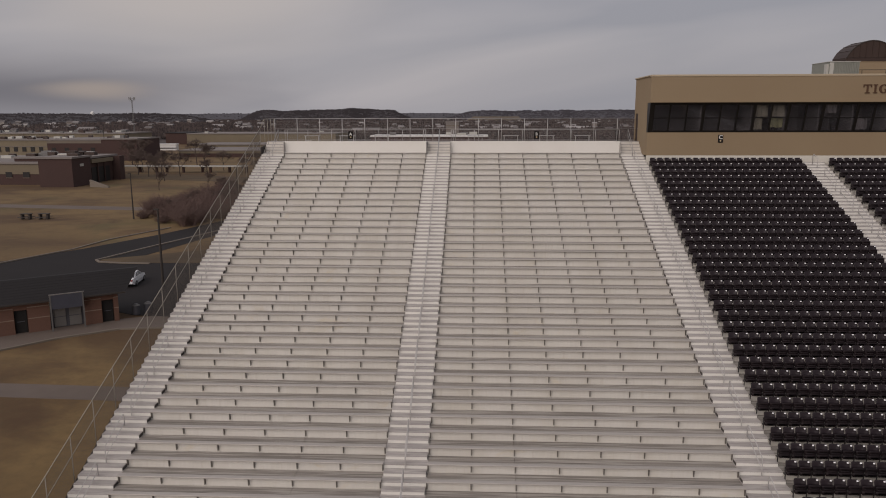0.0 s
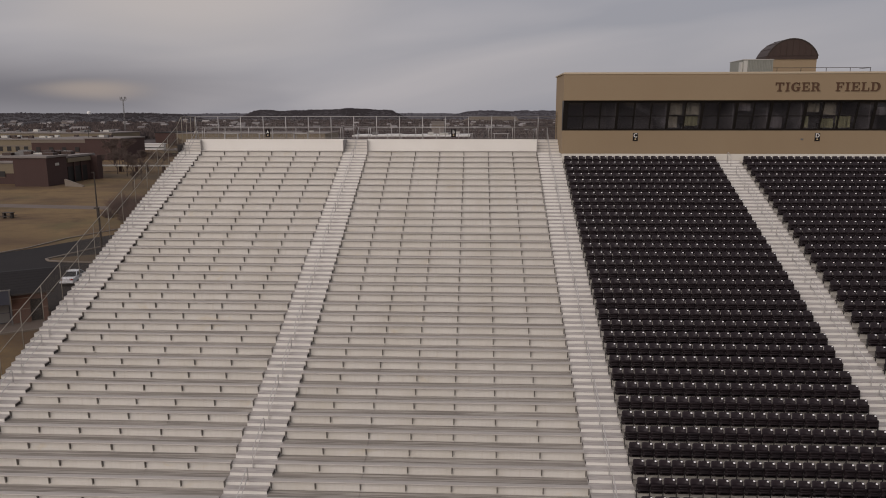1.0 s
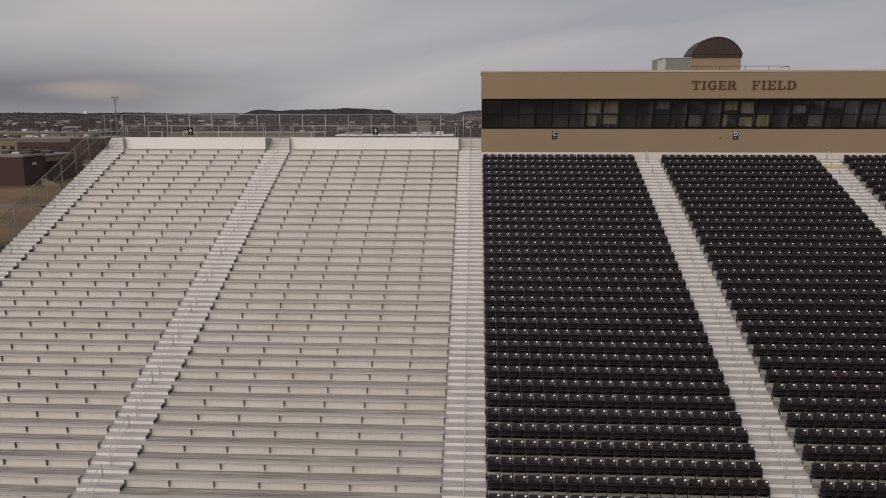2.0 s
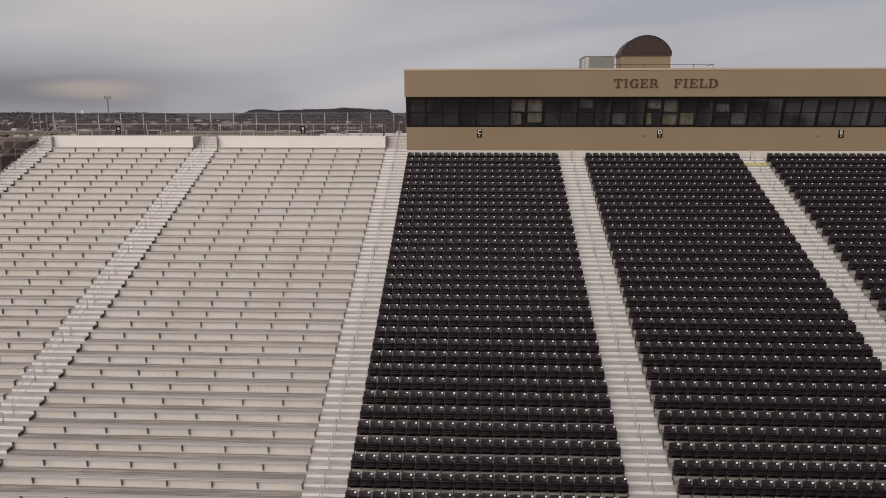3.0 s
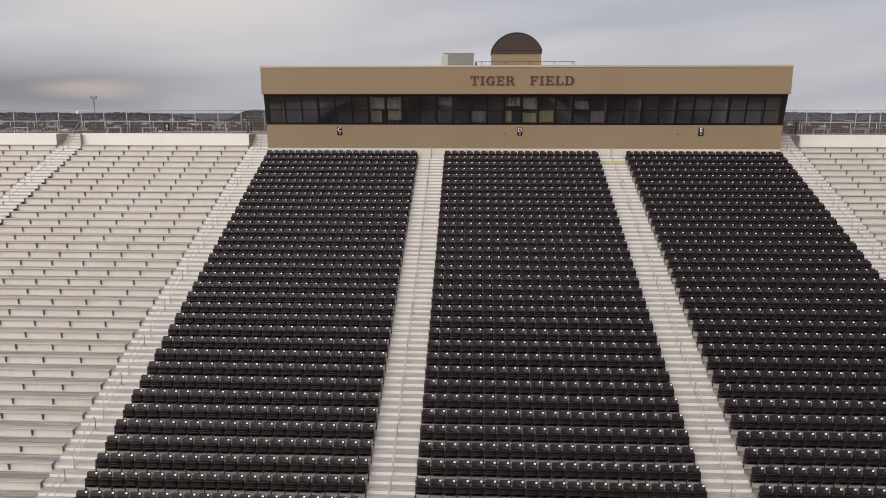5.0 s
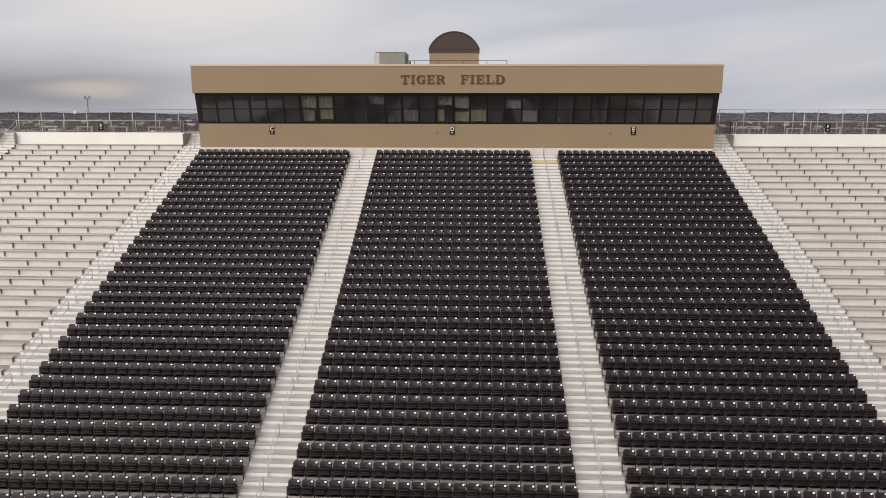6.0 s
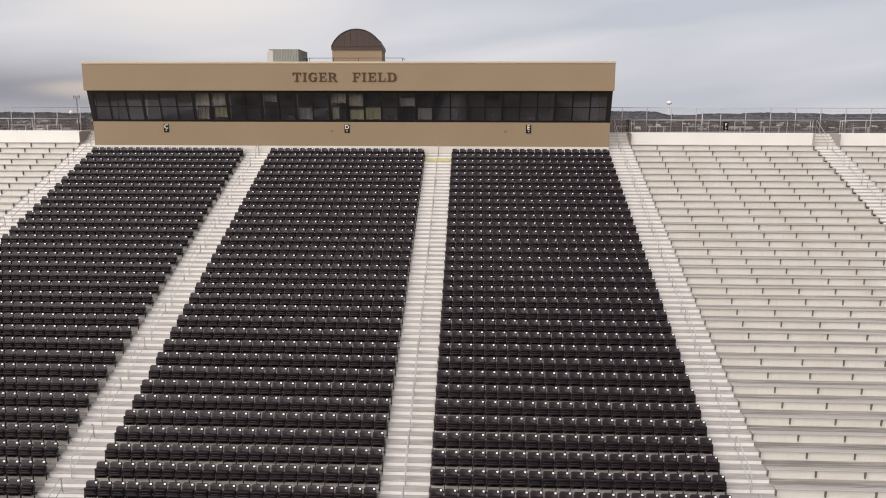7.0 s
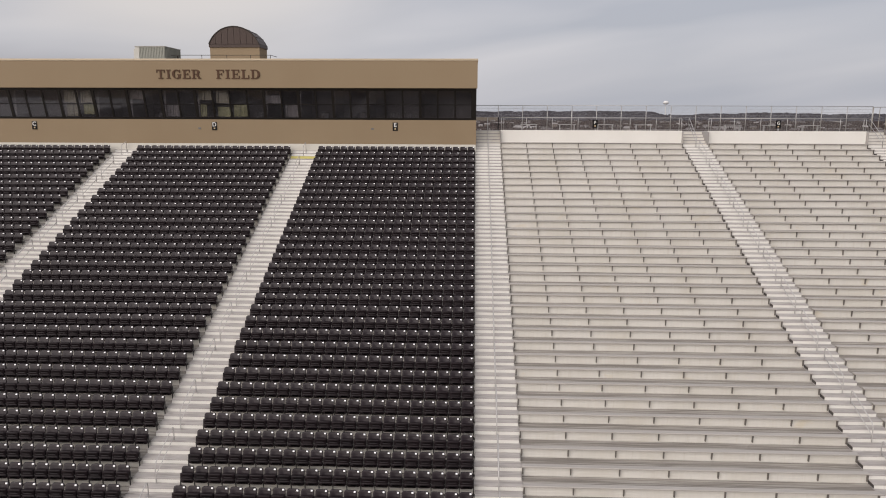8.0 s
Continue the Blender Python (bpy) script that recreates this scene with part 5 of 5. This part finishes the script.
for seed in (5, 6):
    rnd = random.Random(seed)
    b = Build()
    for _ in range(95):
        a, u = rnd.uniform(0, 6.283), rnd.random() ** 0.7
        foot = Vector((0.9 * u * math.cos(a), 0.9 * u * math.sin(a), 0))
        tip = Vector((2.3 * u * math.cos(a + 0.3), 2.3 * u * math.sin(a + 0.3), rnd.uniform(1.6, 3.6) * (1.1 - 0.5 * u)))
        b.tube([foot, foot.lerp(tip, 0.5) + Vector((0, 0, 0.25)), tip], 0.022, 3, r2=0.006, closed=False)
        for _ in range(15):
            s = foot.lerp(tip, rnd.uniform(0.35, 0.95))
            b.tube([s, s + Vector((rnd.uniform(-0.7, 0.7), rnd.uniform(-0.7, 0.7), rnd.uniform(0.1, 0.8)))], 0.009, 3, r2=0.004, closed=False)
    SHRUBS.append(b.mesh("shrub", M_TWIGRED))
rnd = random.Random(40)
thicket = []
for i in range(95):
    x = rnd.uniform(-93, -75)
    y = max(70 - (x + 89), 61 + 5 * (x + 80)) + 52 * rnd.random() ** 1.3
    thicket.append((x, y, rnd.choice((0.45, 0.6, 0.8, 1.0, 1.25))))
for i, (x, y, s) in enumerate(thicket):
    m = Matrix.Translation((x, y, 0)) @ Matrix.Rotation(i * 1.7, 4, "Z") @ Matrix.Diagonal((s * 1.2, s * 1.2, s * 0.95, 1))
    thing("shrub", "leafless reddish-brown shrub beside the road", "shrub", "bare shrubs", at=m, data=SHRUBS[i % 2])


# school buildings
def build_block(name, label, x0, x1, y0, y1, h, wall, roof, bands=(), units=0, bays=0):
    """A flat-roofed block with parapet, window bays in a band, and roof units."""
    s = thing(name, label, "building")
    part("wall", Build().box(x0, x1, y0, y1, 0, h).mesh("wall", wall), s)
    rf = part("roof", Build().box(x0 - 0.3, x1 + 0.3, y0 - 0.3, y1 + 0.3, h + 0.002, h + 0.5).mesh("roof", roof), s)
    for z0, z1, mat in bands:
        part("wall_band", Build().box(x0 - 0.06, x1 + 0.06, y0 - 0.08, y0 - 0.002, z0, z1).mesh("wall_band", mat), s)
    if bays:
        z0, z1 = h * 0.35, h * 0.62
        wm = Build().box(-0.9, 0.9, -0.16, -0.085, z0, z1).mesh("window", M_DARK)
        fm = Build().box(-0.97, 0.97, -0.14, -0.084, z0 - 0.12, z0 - 0.002).mesh("sill", M_TRIM)
        for i in range(bays):
            x = x0 + (x1 - x0) * (i + 0.5) / bays
            w = part("window", wm, s, Matrix.Translation((x, y0, 0)))
            part("sill", fm, w)
    rnd = random.Random(int(x0))
    for i in range(units):
        ux, uy = rnd.uniform(x0 + 2, x1 - 2), rnd.uniform(y0 + 2, y1 - 2)
        w, q = rnd.uniform(0.8, 1.6), rnd.uniform(0.7, 1.3)
        part("roof_unit", Build().box(ux - w, ux + w, uy - w * 0.7, uy + w * 0.7, h + 0.5, h + 0.5 + q, 0, 0.05).mesh("roof_unit", rnd.choice((M_ROOFBROWN, M_ACPALE, M_STEEL))), rf)
    return s


blk = build_block("school_entrance_block", "windowless dark brick school block with a flat pale roof", -145.4, -136.4, 129.6, 139.0, 7.4, M_BRICKDARK, M_PALEROOF, units=1)
part("wall_mark", Build().box(-136.38, -136.3, 133.4, 135.2, 5.2, 5.9).mesh("wall_mark", M_ACPALE), blk, None, "small pale wall sign")
part("ramp_wall", Build().hexa([(-132.6, 130.6, 0), (-126.6, 128.4, 0), (-126.4, 128.8, 0), (-132.4, 131.0, 0)], [(-132.6, 130.6, 1.9), (-126.6, 128.4, 0.4), (-126.4, 128.8, 0.4), (-132.4, 131.0, 1.9)]).mesh("ramp_wall", M_KERB), blk)
wing = build_block("school_porch_wing", "dark brick school wing with a near-black sheet painted as porch shade", -158, -137.2, 139.3, 155.0, 6.9, M_BRICKDARK, M_PALEROOF, units=14)
# thin near-black sheet on the wall, painted as the shade inside a porch
part("porch", Build().box(-137.19, -137.1, 140.5, 150.5, 0.1, 4.4).mesh("porch", M_DARK), wing, None, "near-black sheet painted as porch shade")
part("porch_beam", Build().box(-137.18, -136.6, 140.0, 152.0, 5.6, 6.7).mesh("porch_beam", M_TANWALL), wing, None, "tan porch beam")
for y in (143.2, 147.0):
    part("porch_post", Build().box(-137.0, -136.7, y, y + 0.3, 0.0, 5.598).mesh("porch_post", M_BRICKDARK), wing)
part("end_pier", Build().box(-137.18, -134.9, 152.3, 155.0, 0.0, 6.9).mesh("end_pier", M_BRICKDARK), wing)
build_block("school_classroom_wing", "long low school wing with tan panels over brick", -262, -145.6, 136, 170, 5.6, M_BRICKDARK, M_PALEROOF, [(2.9, 5.5, M_TANWALL)], 34, 24)
build_block("school_rear_wing", "tan two-storey school wing with window bays", -262, -215.4, 262, 290, 7.6, M_TANWALL, M_PALEROOF, [(4.6, 5.2, M_KERB)], 22, 12)
build_block("school_far_wing", "far pale school wing with roof plant", -300, -214, 318, 350, 9.0, M_TANWALL, M_PALEROOF, [], 24, 10)
build_block("school_brick_hall", "brown brick school hall with a pale roof edge", -215, -186.5, 250, 285, 8.0, M_BRICKDARK, M_PALEROOF, [(6.8, 8.0, M_KERB)], 4, 5)
build_block("school_link", "tall brown brick link building", -186, -171, 240, 262, 8.7, M_BRICKDARK, M_PALEROOF, [], 3)
build_block("gymnasium", "large plain tan gymnasium wall", -216, -120, 405, 450, 6.6, M_TANWALL, M_PALEROOF, [], 4)
build_block("gymnasium_store", "dark brown store beside the gymnasium", -232, -217, 410, 440, 7.0, M_BRICKDARK, M_DARKROOF)
build_block("low_annex", "low tan annex with pale fascia bands", -165, -112, 268, 300, 2.6, M_BRICKDARK, M_PALEROOF, [(1.6, 2.6, M_TANWALL)], 2, 6)
build_block("rear_annex", "low pale-roofed annex behind the trees", -178, -118, 318, 345, 3.2, M_TANWALL, M_PALEROOF, [(1.2, 1.8, M_DARK)], 2)
build_block("white_trailer", "long white trailer parked by the school", -207, -192, 330, 333, 3.0, M_WHITE, M_WHITE, [(0.9, 1.4, M_DARK)])
build_block("flat_warehouse", "wide low warehouse with a pale flat roof", -69, -27, 208, 222, 10.7, M_BRICKDARK, M_WHITE, [], 6)
build_block("white_tower_block", "small white louvred tower block", -44.6, -39.0, 276, 281, 15.0, M_PALEROOF, M_PALEROOF, [(12.0, 12.5, M_KERB), (13.4, 13.9, M_KERB)])
can = thing("covered_walk", "flat pale canopy on dark posts between buildings", "canopy")
part("canopy_roof", Build().box(-151, -106, 178, 181, 1.9, 2.2).mesh("canopy_roof", M_ACPALE), can)
pm = Build().box(-0.35, 0.35, -0.35, 0.35, 0, 1.898).mesh("pier", M_BRICKDARK)
for i in range(9):
    part("pier", pm, can, Matrix.Translation((-148 + i * 5.0 + (i % 3), 179 + (i % 2), 0)))
for x, y in ((-112.5, 71.2), (-109.4, 71.6)):
    tb = thing("concrete_table", "weathered brown picnic table on the lawn", "table", "picnic tables", at=Matrix.Translation((x, y, 0)))
    part("tabletop", Build().box(-1.0, 1.0, -0.45, 0.45, 0.95, 1.05, 0, 0.02).mesh("tabletop", M_POLE), tb)
    for s in (-0.7, 0.7):
        part("leg", Build().box(s - 0.15, s + 0.15, -0.35, 0.35, 0, 0.948).mesh("leg", M_POLE), tb)
    for s in (-0.95, 0.95):
        part("bench_plank", Build().box(-1.0, 1.0, s - 0.18, s + 0.18, 0.4, 0.48).mesh("bench_plank", M_POLE), tb)

# lattice mast on the skyline
mast = thing("radio_mast", "slender steel mast with antenna arms on the skyline", "mast", at=Matrix.Translation((-300.5, 511, 0)))
b = Build()
for sx, sy in ((-0.5, -0.3), (0.5, -0.3), (0, 0.55)):
    b.tube([(sx, sy, 0), (sx * 0.5, sy * 0.5, 31)], 0.16, 5)
for i in range(22):
    z = i * 1.4
    k = 1 - 0.5 * z / 31
    b.tube([(-0.5 * k, -0.3 * k, z), (0.5 * k, -0.3 * k, z + 1.4)], 0.07, 3)
part("lattice", b.mesh("lattice", M_STEEL), mast)
for z, w in ((31.6, 2.4), (29.6, 2.0)):
    part("antenna_arm", Build().box(-w, w, -0.15, 0.15, z - 0.15, z + 0.15).mesh("antenna_arm", M_STEEL), mast)
for x in (-2.3, -1.2, 1.2, 2.3):
    part("antenna", Build().box(x - 0.2, x + 0.2, -0.2, 0.2, 30.2, 32.6).mesh("antenna", M_STEEL), mast)

# water tower far to the north-east
wt = thing("water_tower", "white water tower far off on the skyline", "water tower", at=Matrix.Translation((34 + 0.26 / 1.03 * 2600, 2548, 3)))
b = Build()
prof = [(0.4, 56), (4, 54.8), (8.5, 57), (10, 60.5), (9.4, 64), (5, 66.5), (0.4, 67.3)]
v = [(rr_ * math.cos(2 * math.pi * k / 16), rr_ * math.sin(2 * math.pi * k / 16), z) for rr_, z in prof for k in range(16)]
b.add(v, [(i * 16 + k, i * 16 + (k + 1) % 16, i * 16 + 16 + (k + 1) % 16, i * 16 + 16 + k) for i in range(len(prof) - 1) for k in range(16)])
part("tank", b.mesh("tank", M_WHITE, smooth=True), wt)
part("stem", Build().tube([(0, 0, -3), (0, 0, 56)], 1.6, 10, r2=1.2).mesh("stem", M_WHITE), wt)


# white storage dome on the western skyline
dome = Build()
v = [(4.6 * math.cos(math.pi / 2 * j / 5) * math.cos(2 * math.pi * k / 14), 4.6 * math.cos(math.pi / 2 * j / 5) * math.sin(2 * math.pi * k / 14), 23.8 + 4.2 * math.sin(math.pi / 2 * j / 5)) for j in range(6) for k in range(14)]
dome.add(v, [(j * 14 + k, j * 14 + (k + 1) % 14, j * 14 + 14 + (k + 1) % 14, j * 14 + 14 + k) for j in range(5) for k in range(14)])
dome.tube([(0, 0, 0), (0, 0, 23.8)], 4.6, 14)
thing("storage_dome", "white domed storage tank on the far skyline", "tank", at=Matrix.Translation((-925, 1621, 0)), data=dome.mesh("storage_dome", M_WHITE))


# woods, town and hills to the horizon
def tuft(b, rnd, x, y, z, h, w, blades, wide):
    """A leafless tree far off: thin spikes fanning up from one foot."""
    v, f = [], []
    for k in range(blades):
        a = rnd.uniform(0, 6.283)
        u = rnd.uniform(0.1, 1.0)
        px, py = x + w * u * math.cos(a), y + w * u * math.sin(a)
        top = z + h * rnd.uniform(0.62, 1.0) * (1.05 - 0.45 * u * u)
        e = wide * rnd.uniform(0.6, 1.5)
        low = z + h * rnd.uniform(0.0, 0.25)
        o = len(v)
        mid = z + h * rnd.uniform(0.42, 0.6)
        v += [(x + (px - x) * 0.5 - e * 0.5, py, low), (x + (px - x) * 0.5 + e * 0.5, py, low), (px + e, py, mid), (px + e * 0.72, py, mid + (top - mid) * 0.66), (px + e * 0.1, py, top), (px - e * 0.66, py, mid + (top - mid) * 0.7), (px - e, py, mid)]
        f.append((o, o + 1, o + 2, o + 3, o + 4, o + 5, o + 6))
    b.add(v, f)


def clumps(count, seed, near, far, h0, h1, half_angle):
    """Leafless trees scattered over a wedge of country, leaving clearings."""
    rnd = random.Random(seed)
    b = Build()
    for _ in range(count):
        d = near * (far / near) ** rnd.random()
        a = rnd.uniform(-half_angle, half_angle)
        x, y = d * math.sin(a), d * math.cos(a)
        if -330 < x < -70 and y < 480 or -70 < x < 10 and y < 380:
            continue
        if noise.noise(Vector((x * 0.004, y * 0.004, 3.0))) < -0.30:
            continue
        tuft(b, rnd, x, y, 0.0, rnd.uniform(h0, h1), rnd.uniform(2.5, 5.0) * (1 + d / 2500), 9, 0.35 + d / 1500)
    return b


def quick(b, name, *mats):
    me = bpy.data.meshes.new(name)
    me.from_pydata(b.v, [], b.f)
    for k in mats:
        me.materials.append(k)
    if len(mats) > 1:
        me.polygons.foreach_set("material_index", b.m)
    me.update()
    return me


far = Build()
ring = [(d, a) for d in (480, 900, 1500, 2400, 4100) for a in [-0.85 + 1.7 * i / 40 for i in range(41)]]
far.add([(d * math.sin(a), d * math.cos(a), 0.12) for d, a in ring], [(j * 41 + i, j * 41 + i + 1, j * 41 + 42 + i, j * 41 + 41 + i) for j in range(4) for i in range(40)])
thing("far_ground", "brown winter undergrowth below the distant woods", "ground", data=quick(far, "far_ground", M_WOODS), kind="structure")
thing("far_woods", "leafless brown woods spread over the country behind the stand", "woods", data=quick(clumps(21000, 4, 360, 2300, 5, 9, 0.75), "far_woods", M_WOODS), kind="stuff")
rnd = random.Random(11)
b = Build()
for _ in range(480):
    d = 560 * (2200 / 560) ** rnd.random()
    a = rnd.uniform(-0.75, 0.75)
    x, y = d * math.sin(a), d * math.cos(a)
    if -330 < x < -90 and y < 470:
        continue
    w, l, h = rnd.uniform(3, 6), rnd.uniform(2.5, 4), rnd.uniform(2.8, 4.2)
    if rnd.random() < 0.07:
        w, l, h = w * 2.5, l * 2, h * 1.3
    elif rnd.random() < 0.35:
        w, h = w * 0.6, h + 3.0
    b.box(x - w, x + w, y - l, y + l, 0, h, 0)
    b.hexa([(x - w - 0.4, y - l - 0.4, h), (x + w + 0.4, y - l - 0.4, h), (x + w + 0.4, y + l + 0.4, h), (x - w - 0.4, y + l + 0.4, h)],
           [(x - w, y - 0.3, h + l * 0.45), (x + w, y - 0.3, h + l * 0.45), (x + w, y + 0.3, h + l * 0.45), (x - w, y + 0.3, h + l * 0.45)], 1)
for _ in range(60):
    d, a = rnd.uniform(1150, 1500), rnd.uniform(-0.85, -0.36) if rnd.random() < 0.6 else rnd.uniform(-0.36, 0.7)
    x, y, z = d * math.sin(a), d * math.cos(a), rnd.uniform(0, 4)
    w, l, h = rnd.uniform(2.5, 6), rnd.uniform(3, 5), rnd.uniform(3, 6.5)
    if a > -0.36:
        w, l, h, z = w * 0.55, l * 0.6, h * 0.6, z * 0.3
    elif rnd.random() < 0.12:
        w = w * 2.2
    b.box(x - w, x + w, y - l, y + l, 0, z + h, 0)
    b.hexa([(x - w - 0.4, y - l - 0.4, z + h), (x + w + 0.4, y - l - 0.4, z + h), (x + w + 0.4, y + l + 0.4, z + h), (x - w - 0.4, y + l + 0.4, z + h)],
           [(x - w, y - 0.3, z + h + 2.4), (x + w, y - 0.3, z + h + 2.4), (x + w, y + 0.3, z + h + 2.4), (x - w, y + 0.3, z + h + 2.4)], 1)
thing("far_town", "scattered pale houses and sheds of a distant town", "houses", data=quick(b, "far_town", M_TOWN, M_TOWNROOF), kind="stuff")


b = Build().hexa([(-60, 1480, 0), (70, 1480, 0), (90, 2060, 0), (-40, 2060, 0)], [(-60, 1490, 1.5), (70, 1490, 1.5), (90, 2050, 13.5), (-40, 2050, 13.5)])
thing("far_field", "dormant tan field sloping up towards the far woods", "field", data=quick(b, "far_field", M_FIELD), kind="structure")


def ridge(name, dist, a0, a1, height, seed, mat):
    """A wooded ridge on the horizon, falling off at both ends, with a ragged tree line."""
    rnd = random.Random(seed)
    n = 420
    b = Build()
    v = []
    for i in range(n + 1):
        s = i / n
        a = a0 + (a1 - a0) * s
        fade = min(1.0, 6 * s, 6 * (1 - s))
        fade = fade * fade * (3 - 2 * fade)
        h = height * fade * (0.88 + 0.20 * noise.noise(Vector((a * 9, seed, 0))) + 0.07 * noise.noise(Vector((a * 45, seed, 2))))
        for d, z in ((dist - 260, 0.0), (dist, max(h, 1.0)), (dist + 300, 0.0)):
            v.append((d * math.sin(a), d * math.cos(a), z))
    f = []
    for i in range(n):
        for k in range(2):
            f.append((i * 3 + k, i * 3 + 3 + k, i * 3 + 4 + k, i * 3 + 1 + k))
    b.add(v, f)
    top = [v[i * 3 + 1] for i in range(n + 1)]
    for _ in range(2600):
        i = rnd.randrange(n)
        u = rnd.random() ** 2
        x, y, z = top[i]
        k = (dist - 260 * u) / dist
        tuft(b, rnd, x * k + rnd.uniform(-3, 3), y * k, z * (1 - u) - 1.0, rnd.uniform(1.5, 4.0) + 5.0 * max(0.0, noise.noise(Vector((x * 0.02, y * 0.02, seed)))), rnd.uniform(4, 9), 7, 1.1)
    return thing(name, "dark wooded hill on the horizon", "hill", "horizon hills", data=quick(b, name, mat), kind="structure")


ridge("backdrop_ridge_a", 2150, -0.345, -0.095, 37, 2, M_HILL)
ridge("backdrop_ridge_b", 2300, -0.070, 0.30, 35, 6, M_HILLHAZE)
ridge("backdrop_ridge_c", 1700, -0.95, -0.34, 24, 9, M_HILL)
ridge("backdrop_ridge_d", 2600, 0.22, 0.80, 29, 14, M_HILLHAZE)
ridge("backdrop_ridge_e", 3600, -0.95, 0.95, 30, 17, M_HILLHAZE)
